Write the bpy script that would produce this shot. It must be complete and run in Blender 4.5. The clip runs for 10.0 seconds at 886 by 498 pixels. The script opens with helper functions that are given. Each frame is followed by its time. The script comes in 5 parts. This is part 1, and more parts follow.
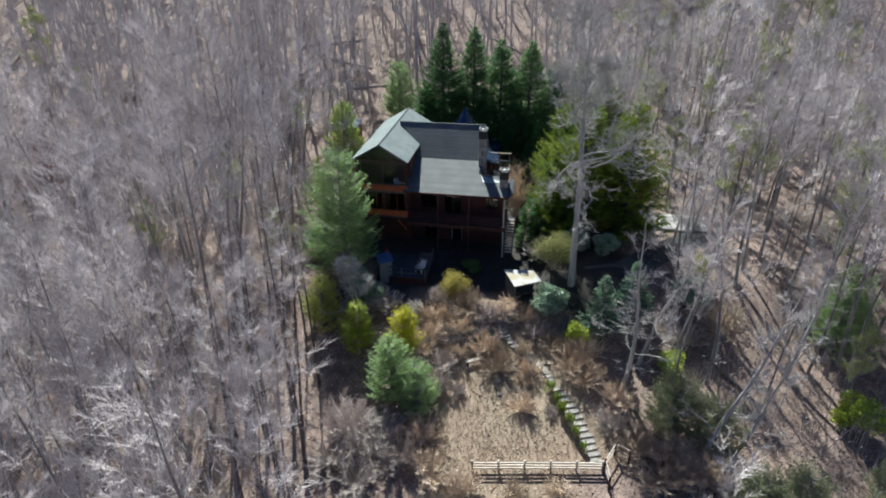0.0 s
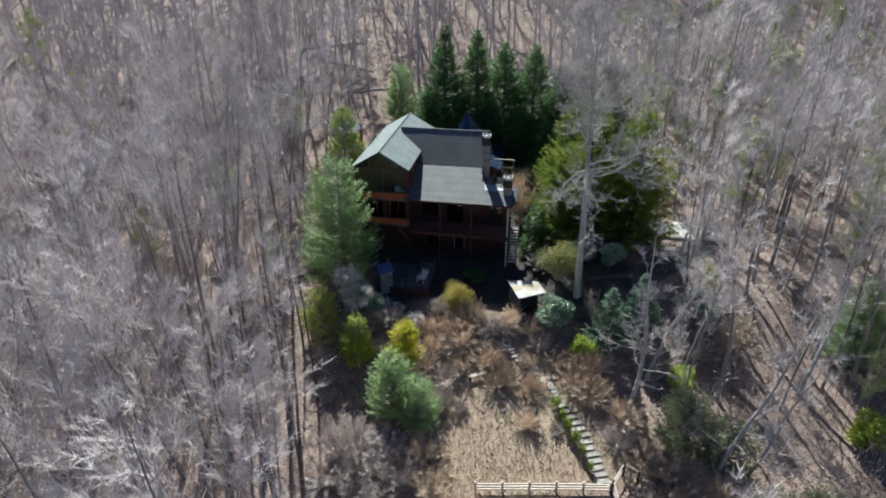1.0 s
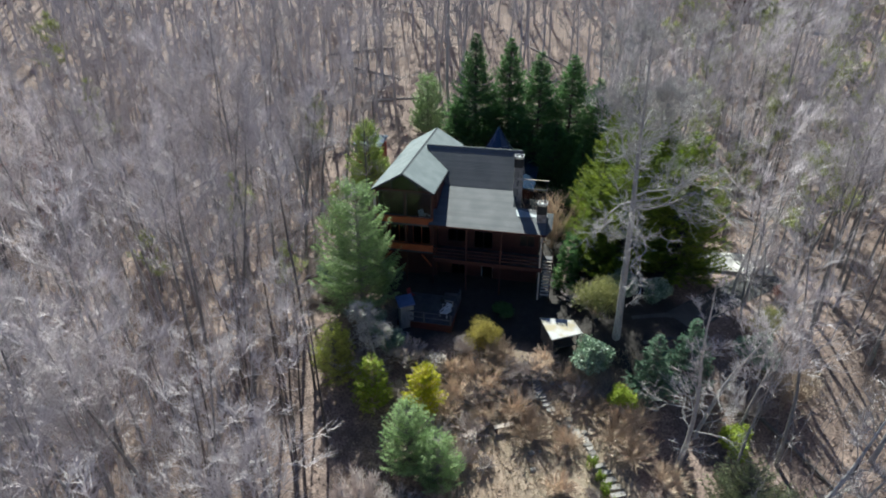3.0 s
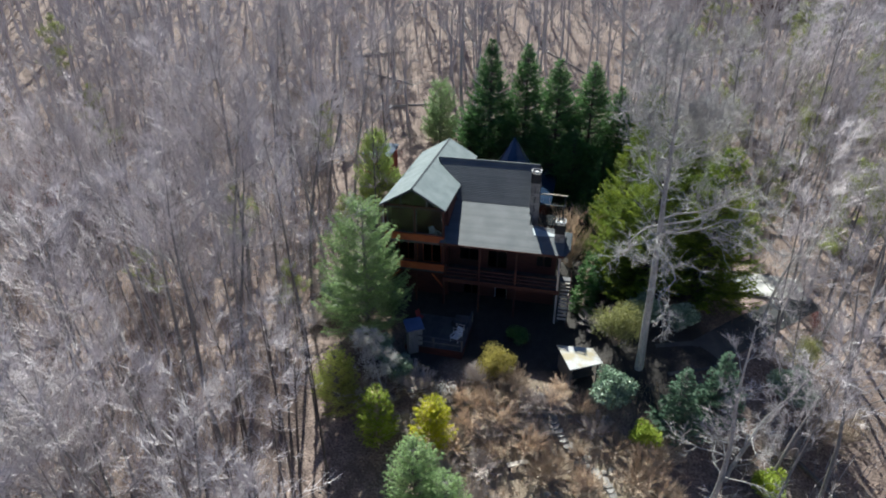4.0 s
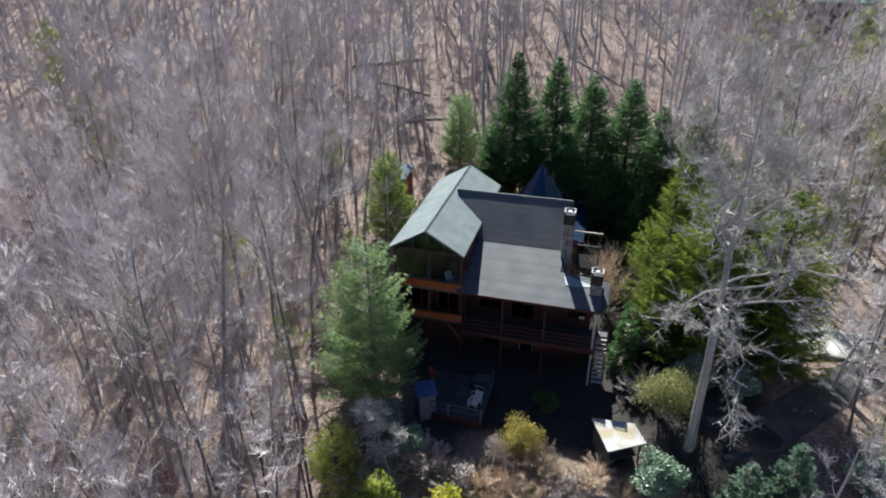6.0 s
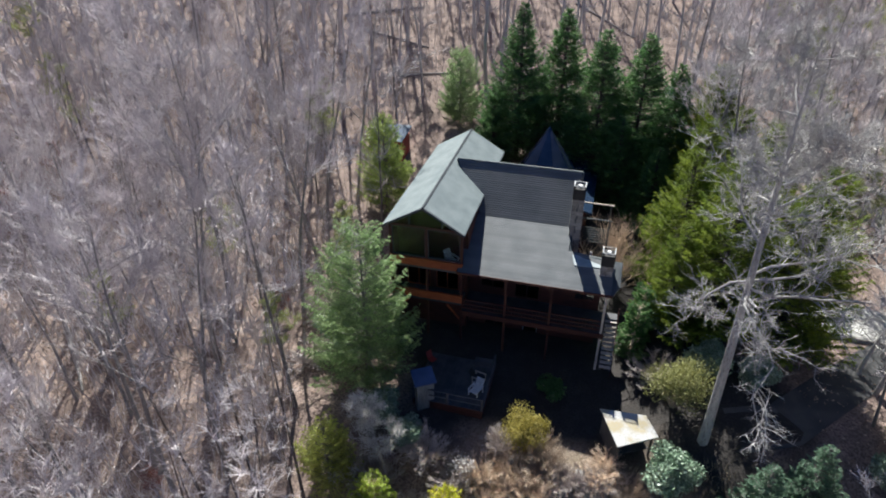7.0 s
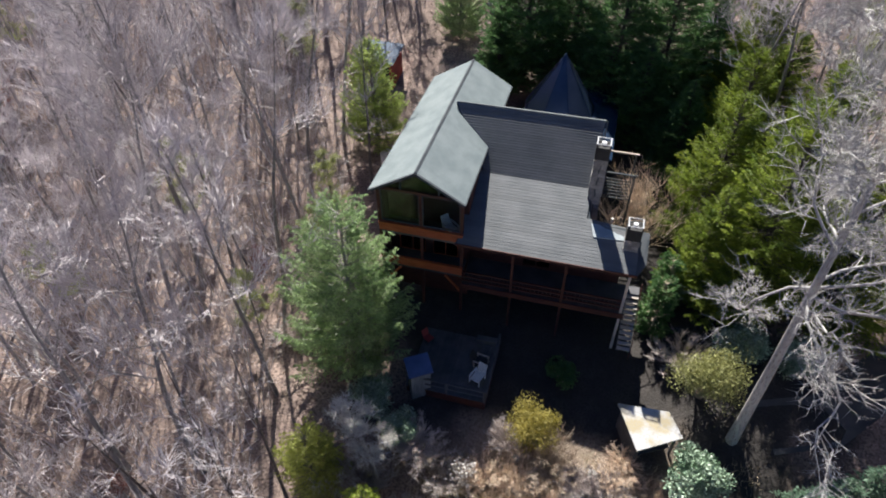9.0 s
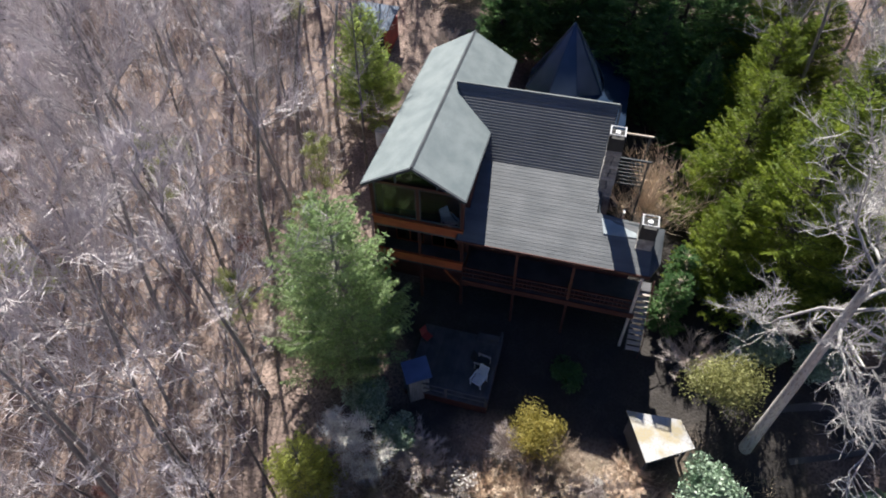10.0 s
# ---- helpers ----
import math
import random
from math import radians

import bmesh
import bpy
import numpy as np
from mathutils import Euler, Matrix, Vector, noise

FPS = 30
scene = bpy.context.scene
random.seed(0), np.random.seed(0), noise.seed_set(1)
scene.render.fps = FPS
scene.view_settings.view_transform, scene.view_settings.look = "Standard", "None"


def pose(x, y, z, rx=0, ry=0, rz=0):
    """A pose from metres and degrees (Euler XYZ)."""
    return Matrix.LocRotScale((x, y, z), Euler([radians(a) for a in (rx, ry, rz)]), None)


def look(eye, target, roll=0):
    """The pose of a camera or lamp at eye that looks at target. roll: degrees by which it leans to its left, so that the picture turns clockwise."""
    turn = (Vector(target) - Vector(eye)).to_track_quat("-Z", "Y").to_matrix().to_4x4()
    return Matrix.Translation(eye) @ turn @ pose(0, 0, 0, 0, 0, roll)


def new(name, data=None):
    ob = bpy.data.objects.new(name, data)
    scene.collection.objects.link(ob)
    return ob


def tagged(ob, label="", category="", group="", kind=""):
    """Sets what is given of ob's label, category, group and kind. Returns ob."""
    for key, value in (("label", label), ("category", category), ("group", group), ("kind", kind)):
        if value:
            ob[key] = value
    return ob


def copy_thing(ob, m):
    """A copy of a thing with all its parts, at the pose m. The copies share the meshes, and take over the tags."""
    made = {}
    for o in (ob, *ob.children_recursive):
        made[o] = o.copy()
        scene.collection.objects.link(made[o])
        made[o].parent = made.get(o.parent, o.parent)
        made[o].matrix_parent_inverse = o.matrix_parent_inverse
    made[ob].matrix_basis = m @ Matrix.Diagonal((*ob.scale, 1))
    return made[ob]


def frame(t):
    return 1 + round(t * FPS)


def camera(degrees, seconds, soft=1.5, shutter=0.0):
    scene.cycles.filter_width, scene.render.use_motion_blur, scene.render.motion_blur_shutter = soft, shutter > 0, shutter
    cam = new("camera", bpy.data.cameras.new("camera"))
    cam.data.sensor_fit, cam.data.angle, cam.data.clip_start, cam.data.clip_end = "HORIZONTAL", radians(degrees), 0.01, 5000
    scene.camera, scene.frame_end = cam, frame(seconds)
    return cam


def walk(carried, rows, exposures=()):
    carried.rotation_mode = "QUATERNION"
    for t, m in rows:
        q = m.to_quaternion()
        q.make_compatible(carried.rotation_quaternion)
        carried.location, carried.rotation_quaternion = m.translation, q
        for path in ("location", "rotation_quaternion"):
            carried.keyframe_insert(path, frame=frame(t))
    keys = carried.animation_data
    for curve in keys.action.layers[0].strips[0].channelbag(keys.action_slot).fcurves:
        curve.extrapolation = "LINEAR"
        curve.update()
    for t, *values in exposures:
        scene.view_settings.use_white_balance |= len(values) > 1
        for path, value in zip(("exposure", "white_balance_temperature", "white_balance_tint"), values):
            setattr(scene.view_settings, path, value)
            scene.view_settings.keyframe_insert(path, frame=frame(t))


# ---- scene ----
cam = camera(70.3, 10.0, soft=1.9)
METRES, EYE, TILT, LEAN, TURN = 36.0, 32.0, -27.5, 0.0, 0.0
ROWS = [
    (0.0, 0.0, 0.0, 0.0, 0.0, 0.0, -0.0),
    (0.5, 0.0004, 0.0199, 0.0128, 0.02, -0.02, 0.03),
    (1.0, 0.0001, 0.045, 0.0278, 0.19, -0.03, -0.03),
    (1.5, -0.0005, 0.0755, 0.0445, 0.74, -0.04, -0.32),
    (2.0, -0.0009, 0.1098, 0.0641, 1.44, -0.06, -0.67),
    (2.5, -0.0012, 0.1475, 0.0841, 2.04, -0.08, -0.96),
    (4.0, -0.006, 0.2801, 0.1536, 3.69, -0.12, -1.91),
    (4.5, -0.0084, 0.3261, 0.1804, 4.44, -0.17, -2.24),
    (5.0, -0.0125, 0.3732, 0.2088, 5.27, -0.24, -2.64),
    (5.5, -0.0165, 0.4222, 0.2379, 5.4, -0.27, -2.66),
    (6.0, -0.0216, 0.4731, 0.2664, 5.4, -0.55, -2.66),
    (6.5, -0.0268, 0.5239, 0.2950, 5.39, -2.90, -2.65),
    (7.0, -0.0319, 0.5748, 0.3235, 5.38, -5.36, -2.62),
    (7.5, -0.037, 0.6247, 0.3528, 5.37, -7.93, -2.53),
    (8.0, -0.0422, 0.6739, 0.3814, 5.35, -10.52, -2.49),
    (8.5, -0.046, 0.7239, 0.4106, 5.37, -13.08, -2.42),
    (9.0, -0.051, 0.7725, 0.4382, 5.32, -15.48, -2.4),
    (9.5, -0.0556, 0.821, 0.468, 5.3, -17.94, -2.31),
    (10.0, -0.0597, 0.8659, 0.495, 5.3, -20.39, -2.22),
]
walk(cam, [(t, pose(0, 0, EYE, TILT, LEAN, TURN) @ pose(METRES * x, METRES * y, METRES * z, 90 + pitch, roll, yaw)) for t, x, y, z, yaw, pitch, roll in ROWS],
     exposures=((0.0, 0.90, 6080, 3), (2.5, 0.90, 6080, 2), (5.0, 0.95, 6050, 6), (7.0, 0.97, 6200, 9), (10.0, 1.09, 6450, 13)))

# ---- light ----
world = bpy.data.worlds.new("sky")
scene.world = world
world.use_nodes = True
wn = world.node_tree
sky = wn.nodes.new("ShaderNodeTexSky")
sky.sky_type = "NISHITA"
sky.sun_disc = False
sky.ozone_density, sky.dust_density = 2.5, 0.6
SUN_TO = Vector((-0.20, 0.935, 1.0)).normalized()
sky.sun_elevation = math.asin(SUN_TO.z)
sky.sun_rotation = math.atan2(SUN_TO.x, SUN_TO.y)
wn.nodes["Background"].inputs[1].default_value = 0.021
clear_blue = wn.nodes.new("ShaderNodeMix")  # a clear, deep blue spring sky
clear_blue.data_type, clear_blue.blend_type = "RGBA", "MULTIPLY"
clear_blue.inputs[0].default_value, clear_blue.inputs[7].default_value = 1.0, (0.55, 0.90, 1.5, 1)
wn.links.new(sky.outputs[0], clear_blue.inputs[6])
wn.links.new(clear_blue.outputs[2], wn.nodes["Background"].inputs[0])
sun_data = bpy.data.lights.new("sun", "SUN")
sun_data.energy, sun_data.angle, sun_data.color = 5.0, radians(0.6), (1.0, 0.965, 0.875)
sun = new("sun", sun_data)
sun.matrix_world = look(SUN_TO * 200, (0, 0, 0))

# ---- materials ----


def mat(name, c1, c2, scale=3.0, rough=0.8, bump=0.3, fine=40.0, metal=0.0, c3=None, isle=0.0, leaf=0.0, stretch=(1, 1, 1), random_ob=0.0, lo=0.35, hi=0.65):
    """Two colours mixed by a coarse noise, a third by a fine one, with relief; leaf: share of light let through."""
    m = bpy.data.materials.new(name)
    m.use_nodes = True
    t = m.node_tree
    b = t.nodes["Principled BSDF"]
    b.inputs["Roughness"].default_value, b.inputs["Metallic"].default_value = rough, metal
    co = t.nodes.new("ShaderNodeTexCoord")
    mp = t.nodes.new("ShaderNodeMapping")
    mp.inputs["Scale"].default_value = stretch
    t.links.new(co.outputs["Object"], mp.inputs[0])

    def noise_node(s, detail=4.0):
        n = t.nodes.new("ShaderNodeTexNoise")
        n.inputs["Scale"].default_value, n.inputs["Detail"].default_value = s, detail
        t.links.new(mp.outputs[0], n.inputs["Vector"])
        return n

    def ramp(src, a, z):
        r = t.nodes.new("ShaderNodeMapRange")
        r.inputs[1].default_value, r.inputs[2].default_value = a, z
        t.links.new(src, r.inputs[0])
        return r.outputs[0]

    def mix(f, a, z):
        x = t.nodes.new("ShaderNodeMix")
        x.data_type = "RGBA"
        for sock, val in ((x.inputs[0], f), (x.inputs[6], a), (x.inputs[7], z)):
            if isinstance(val, (tuple, float)):
                sock.default_value = (*val, 1) if isinstance(val, tuple) else val
            else:
                t.links.new(val, sock)
        return x.outputs[2]

    coarse, grain = noise_node(scale), noise_node(fine, 2.0)
    col = mix(ramp(coarse.outputs[0], lo, hi), tuple(c1), tuple(c2))
    if c3:
        col = mix(ramp(grain.outputs[0], 0.5, 0.72), col, tuple(c3))
    if isle or random_ob:
        if isle:
            src, amount = t.nodes.new("ShaderNodeNewGeometry").outputs["Random Per Island"], isle
        else:
            src, amount = t.nodes.new("ShaderNodeObjectInfo").outputs["Random"], random_ob
        hs = t.nodes.new("ShaderNodeHueSaturation")
        r = t.nodes.new("ShaderNodeMapRange")
        r.inputs[3].default_value, r.inputs[4].default_value = 1 - amount, 1 + amount
        t.links.new(src, r.inputs[0])
        t.links.new(r.outputs[0], hs.inputs["Value"])
        t.links.new(col, hs.inputs["Color"])
        col = hs.outputs[0]
    t.links.new(col, b.inputs["Base Color"])
    if bump:
        bp = t.nodes.new("ShaderNodeBump")
        bp.inputs["Strength"].default_value, bp.inputs["Distance"].default_value = bump, 0.03
        t.links.new(grain.outputs[0], bp.inputs["Height"])
        t.links.new(bp.outputs[0], b.inputs["Normal"])
    if leaf:
        tr, mx = t.nodes.new("ShaderNodeBsdfTranslucent"), t.nodes.new("ShaderNodeMixShader")
        t.links.new(col, tr.inputs[0])
        mx.inputs[0].default_value = leaf
        t.links.new(b.outputs[0], mx.inputs[1])
        t.links.new(tr.outputs[0], mx.inputs[2])
        t.links.new(mx.outputs[0], t.nodes["Material Output"].inputs[0])
    return m


BARK = mat("grey_bark", (0.22, 0.205, 0.20), (0.35, 0.33, 0.325), 0.7, 0.9, 0.5, 14, c3=(0.15, 0.13, 0.125), stretch=(1, 1, 0.25), random_ob=0.4)
TWIG = mat("grey_twigs", (0.53, 0.482, 0.49), (0.67, 0.617, 0.626), 0.5, 0.85, 0, 8, random_ob=0.22)
PALE_BARK = mat("pale_oak_bark", (0.40, 0.385, 0.375), (0.54, 0.525, 0.51), 0.8, 0.9, 0.5, 14, c3=(0.24, 0.21, 0.20), stretch=(1, 1, 0.25))
WOODS = mat("woods_bark_and_twigs", (0.44, 0.40, 0.408), (0.57, 0.525, 0.535), 0.05, 0.9, 0, 1.5, isle=0.2)
SHRUB_TWIG = mat("brown_shrub_twigs", (0.50, 0.39, 0.30), (0.66, 0.55, 0.44), 0.8, 0.85, 0, 8, random_ob=0.3)
SPRUCE = mat("spruce_needles", (0.075, 0.17, 0.06), (0.16, 0.30, 0.10), 0.9, 0.6, 0, 6, leaf=0.55, isle=0.3)
HEMLOCK = mat("hemlock_needles", (0.13, 0.20, 0.025), (0.30, 0.37, 0.05), 0.35, 0.6, 0, 6, leaf=0.55, isle=0.3)
PINE = mat("white_pine_needles", (0.25, 0.36, 0.16), (0.43, 0.56, 0.28), 0.6, 0.6, 0, 6, leaf=0.55, isle=0.3)
BLUE_SPRUCE = mat("blue_spruce_needles", (0.12, 0.21, 0.14), (0.22, 0.33, 0.23), 0.9, 0.6, 0, 6, leaf=0.55, isle=0.3)
GOLD = mat("golden_foliage", (0.47, 0.49, 0.03), (0.68, 0.64, 0.04), 1.2, 0.6, 0, 6, leaf=0.35, isle=0.25)
OLIVE = mat("olive_spring_leaves", (0.22, 0.23, 0.08), (0.37, 0.37, 0.15), 1.0, 0.6, 0, 6, leaf=0.35, isle=0.3)
RHODO = mat("glossy_rhododendron_leaves", (0.15, 0.25, 0.15), (0.42, 0.52, 0.40), 1.2, 0.35, 0, 6, leaf=0.1, isle=0.35)
LIME = mat("fresh_green_leaves", (0.29, 0.38, 0.05), (0.48, 0.56, 0.09), 1.0, 0.6, 0, 6, leaf=0.35, isle=0.3)
ROOF = mat("grey_green_shingles", (0.145, 0.183, 0.193), (0.205, 0.245, 0.252), 0.9, 0.75, 0.35, 30, c3=(0.14, 0.165, 0.168))
ROOF_MAIN = mat("grey_shingles", (0.13, 0.142, 0.152), (0.178, 0.188, 0.197), 0.6, 0.8, 0.4, 25, c3=(0.115, 0.117, 0.118), random_ob=0.10)
METAL_ROOF = mat("blue_grey_metal_roof", (0.03, 0.06, 0.12), (0.055, 0.09, 0.165), 0.5, 0.25, 0.1, 20, metal=0.5)
TRIM = mat("dark_metal_trim", (0.05, 0.06, 0.07), (0.08, 0.09, 0.10), 1.0, 0.9, 0.1, 20)
RIDGE = mat("grey_ridge_cap", (0.13, 0.15, 0.155), (0.18, 0.20, 0.205), 1.0, 0.9, 0.1, 20)
CEDAR = mat("orange_stained_cedar", (0.29, 0.062, 0.022), (0.40, 0.105, 0.04), 1.5, 0.6, 0.3, 18, stretch=(1, 1, 6))
RED_LOG = mat("red_brown_log_siding", (0.050, 0.014, 0.011), (0.080, 0.022, 0.017), 1.2, 0.7, 0.4, 14, stretch=(1, 1, 6))
DECK = mat("weathered_deck_boards", (0.06, 0.062, 0.07), (0.10, 0.10, 0.11), 1.2, 0.8, 0.3, 20, random_ob=0.15)
PALE_WOOD = mat("sun_bleached_wood", (0.48, 0.42, 0.37), (0.62, 0.56, 0.50), 2.0, 0.8, 0.3, 25, c3=(0.33, 0.28, 0.24), random_ob=0.12)
STONE = mat("grey_fieldstone", (0.26, 0.25, 0.24), (0.40, 0.38, 0.36), 2.5, 0.85, 0.6, 18, c3=(0.17, 0.16, 0.15), random_ob=0.2)
CONCRETE = mat("pale_concrete", (0.44, 0.43, 0.41), (0.54, 0.53, 0.51), 0.8, 0.85, 0.2, 20)
ASPHALT = mat("dark_driveway", (0.06, 0.06, 0.065), (0.10, 0.10, 0.10), 0.6, 0.9, 0.4, 20)
WHITE = mat("white_paint", (0.72, 0.72, 0.72), (0.80, 0.80, 0.80), 2.0, 0.5, 0.05, 30)
GREY_BOARD = mat("grey_weathered_boards", (0.16, 0.17, 0.185), (0.26, 0.27, 0.285), 1.5, 0.8, 0.4, 18, stretch=(6, 6, 1))
BLUE_ROOF = mat("dark_blue_sheet_metal", (0.04, 0.07, 0.17), (0.07, 0.11, 0.24), 1.0, 0.45, 0.1, 20)
RIM = mat("galvanised_rim", (0.36, 0.37, 0.39), (0.46, 0.47, 0.49), 2.0, 0.5, 0.1, 30)
FLASHING = mat("pale_blue_grey_flashing", (0.30, 0.35, 0.37), (0.40, 0.45, 0.47), 1.5, 0.5, 0.1, 20)
SHED_ROOF = mat("weathered_white_shed_roof", (0.50, 0.50, 0.50), (0.40, 0.34, 0.22), 0.9, 0.75, 0.2, 9, c3=(0.36, 0.34, 0.30), lo=0.45, hi=0.6)
BLACK = mat("black_metal", (0.02, 0.02, 0.02), (0.035, 0.035, 0.035), 2.0, 0.8, 0.1, 20)
TARP = mat("blue_grey_tarp", (0.09, 0.12, 0.17), (0.15, 0.19, 0.25), 1.5, 0.9, 0.3, 8)
RED = mat("barn_red_boards", (0.24, 0.03, 0.03), (0.33, 0.05, 0.045), 1.0, 0.7, 0.3, 12)
TEAL = mat("teal_metal_roof", (0.20, 0.42, 0.42), (0.27, 0.50, 0.50), 0.4, 0.4, 0.1, 10)
GRASS_DRY = mat("dry_grass", (0.36, 0.29, 0.20), (0.50, 0.42, 0.30), 0.3, 0.9, 0, 4, isle=0.3)
LEAF_LITTER = mat("fallen_leaves", (0.27, 0.185, 0.14), (0.44, 0.335, 0.27), 0.15, 0.85, 0, 4, isle=0.4)

GLASS = bpy.data.materials.new("window_glass")
GLASS.use_nodes = True
gb = GLASS.node_tree.nodes["Principled BSDF"]
gb.inputs["Base Color"].default_value = (0.75, 0.82, 0.80, 1)
gb.inputs["Roughness"].default_value, gb.inputs["Transmission Weight"].default_value = 0.03, 1.0

# leaf-strewn ground: three colours at three sizes, dry grass where the garden was cleared
SOIL = bpy.data.materials.new("leaf_strewn_ground")
SOIL.use_nodes = True
st = SOIL.node_tree
sb = st.nodes["Principled BSDF"]
sb.inputs["Roughness"].default_value = 0.95
sco = st.nodes.new("ShaderNodeTexCoord")


def soil_noise(s, detail, a, z):
    n, r = st.nodes.new("ShaderNodeTexNoise"), st.nodes.new("ShaderNodeMapRange")
    n.inputs["Scale"].default_value, n.inputs["Detail"].default_value = s, detail
    r.inputs[1].default_value, r.inputs[2].default_value = a, z
    st.links.new(sco.outputs["Object"], n.inputs["Vector"])
    st.links.new(n.outputs[0], r.inputs[0])
    return r.outputs[0], n.outputs[0]


def soil_mix(f, a, z):
    x = st.nodes.new("ShaderNodeMix")
    x.data_type = "RGBA"
    for sock, val in ((x.inputs[0], f), (x.inputs[6], a), (x.inputs[7], z)):
        if isinstance(val, tuple):
            sock.default_value = (*val, 1)
        else:
            st.links.new(val, sock)
    return x.outputs[2]


big, _ = soil_noise(0.09, 5, 0.40, 0.62)
mid, _ = soil_noise(0.9, 4, 0.38, 0.66)
tiny, tiny_raw = soil_noise(7.0, 3, 0.42, 0.68)
litter = soil_mix(big, (0.29, 0.215, 0.185), (0.21, 0.156, 0.137))
litter = soil_mix(mid, litter, (0.40, 0.30, 0.255))
litter = soil_mix(tiny, litter, (0.12, 0.088, 0.075))
turf = soil_mix(mid, (0.43, 0.345, 0.27), (0.30, 0.265, 0.185))
turf = soil_mix(big, turf, (0.33, 0.245, 0.19))
turf = soil_mix(tiny, turf, (0.23, 0.17, 0.125))
attr = st.nodes.new("ShaderNodeAttribute")
attr.attribute_name = "cleared"
# yard soil: dark mulch, painted darker still for the shade of house and trees
shaded_mulch = soil_mix(mid, (0.034, 0.030, 0.029), (0.055, 0.048, 0.045))
shaded_mulch = soil_mix(tiny, shaded_mulch, (0.03, 0.026, 0.022))
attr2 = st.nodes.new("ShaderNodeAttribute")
attr2.attribute_name = "mulch_shade"
st.links.new(soil_mix(attr2.outputs["Fac"], soil_mix(attr.outputs["Fac"], litter, turf), shaded_mulch), sb.inputs["Base Color"])
sbp = st.nodes.new("ShaderNodeBump")
sbp.inputs["Strength"].default_value, sbp.inputs["Distance"].default_value = 0.7, 0.08
st.links.new(tiny_raw, sbp.inputs["Height"])
st.links.new(sbp.outputs[0], sb.inputs["Normal"])

# ---- mesh helpers ----


class Build:
    """Vertices and faces of one mesh."""

    def __init__(self):
        self.v, self.f = [], []

    def add(self, verts, faces):
        n = len(self.v)
        self.v += [tuple(p) for p in verts]
        self.f += [tuple(i + n for i in q) for q in faces]
        return self

    def box(self, x0, y0, z0, x1, y1, z1, m=None):
        c = [Vector((x, y, z)) for x in (x0, x1) for y in (y0, y1) for z in (z0, z1)]
        if m:
            c = [m @ p for p in c]
        return self.add(c, [(0, 1, 3, 2), (4, 6, 7, 5), (0, 4, 5, 1), (2, 3, 7, 6), (0, 2, 6, 4), (1, 5, 7, 3)])

    def slab(self, pts, thick):
        """A plate: the polygon pts, and the same polygon lower by thick."""
        n = len(pts)
        lo = [(p[0], p[1], p[2] - thick) for p in pts]
        return self.add(list(pts) + lo, [tuple(range(n)), tuple(range(2 * n - 1, n - 1, -1))] + [(i, i + n, (i + 1) % n + n, (i + 1) % n) for i in range(n)])

    def beam(self, a, b, r, sides=4, r2=None, caps=True):
        """A bar from a to b."""
        a, b = Vector(a), Vector(b)
        w = (b - a).normalized()
        s = w.orthogonal().normalized() if abs(w.z) < 0.99 else Vector((1, 0, 0))
        if abs(w.z) < 0.99:
            s = w.cross(Vector((0, 0, 1))).normalized()
        q = w.cross(s)
        r2 = r if r2 is None else r2
        ring = [math.tau * (i + 0.5) / sides for i in range(sides)]
        vs = [a + (s * math.cos(t) + q * math.sin(t)) * r for t in ring] + [b + (s * math.cos(t) + q * math.sin(t)) * r2 for t in ring]
        fs = [(i, (i + 1) % sides, (i + 1) % sides + sides, i + sides) for i in range(sides)]
        if caps:
            fs += [tuple(range(sides - 1, -1, -1)), tuple(range(sides, 2 * sides))]
        return self.add(vs, fs)

    def tube(self, path, radii, sides):
        """A tapering limb along a path."""
        n0 = len(self.v)
        path = [Vector(p) for p in path]
        for k, p in enumerate(path):
            w = (path[min(k + 1, len(path) - 1)] - path[max(k - 1, 0)]).normalized()
            s = w.cross(Vector((0.3, 0.9, 0.1))).normalized()
            q = w.cross(s)
            for i in range(sides):
                t = math.tau * i / sides
                self.v.append(tuple(p + (s * math.cos(t) + q * math.sin(t)) * radii[k]))
        for k in range(len(path) - 1):
            for i in range(sides):
                a, b = n0 + k * sides + i, n0 + k * sides + (i + 1) % sides
                self.f.append((a, b, b + sides, a + sides))
        return self

    def mesh(self, name, material, smooth=False):
        me = bpy.data.meshes.new(name)
        me.from_pydata(self.v, [], self.f)
        me.materials.append(material)
        if smooth:
            me.polygons.foreach_set("use_smooth", [True] * len(me.polygons))
        return me


def part(name, build, material, parent=None, label="", smooth=False, m=None):
    ob = new(name, build if isinstance(build, bpy.types.Mesh) else build.mesh(name, material, smooth))
    if parent:
        ob.parent = parent
    if m:
        ob.matrix_basis = m
    if label:
        tagged(ob, label)
    return ob


def thing(name, m, label, category, group="", kind=""):
    ob = new(name)
    ob.empty_display_size = 0.3
    ob.matrix_basis = m
    return tagged(ob, label, category, group, kind)


def tri_mesh(name, pts, material, per=3):
    """A mesh from an array (n, per, 3) of separate faces."""
    n = len(pts)
    me = bpy.data.meshes.new(name)
    me.vertices.add(n * per)
    me.vertices.foreach_set("co", np.ascontiguousarray(pts, dtype=np.float32).ravel())
    me.loops.add(n * per)
    me.loops.foreach_set("vertex_index", np.arange(n * per, dtype=np.int32))
    me.polygons.add(n)
    me.polygons.foreach_set("loop_start", np.arange(0, n * per, per, dtype=np.int32))
    me.materials.append(material)
    me.update(calc_edges=True)
    return me


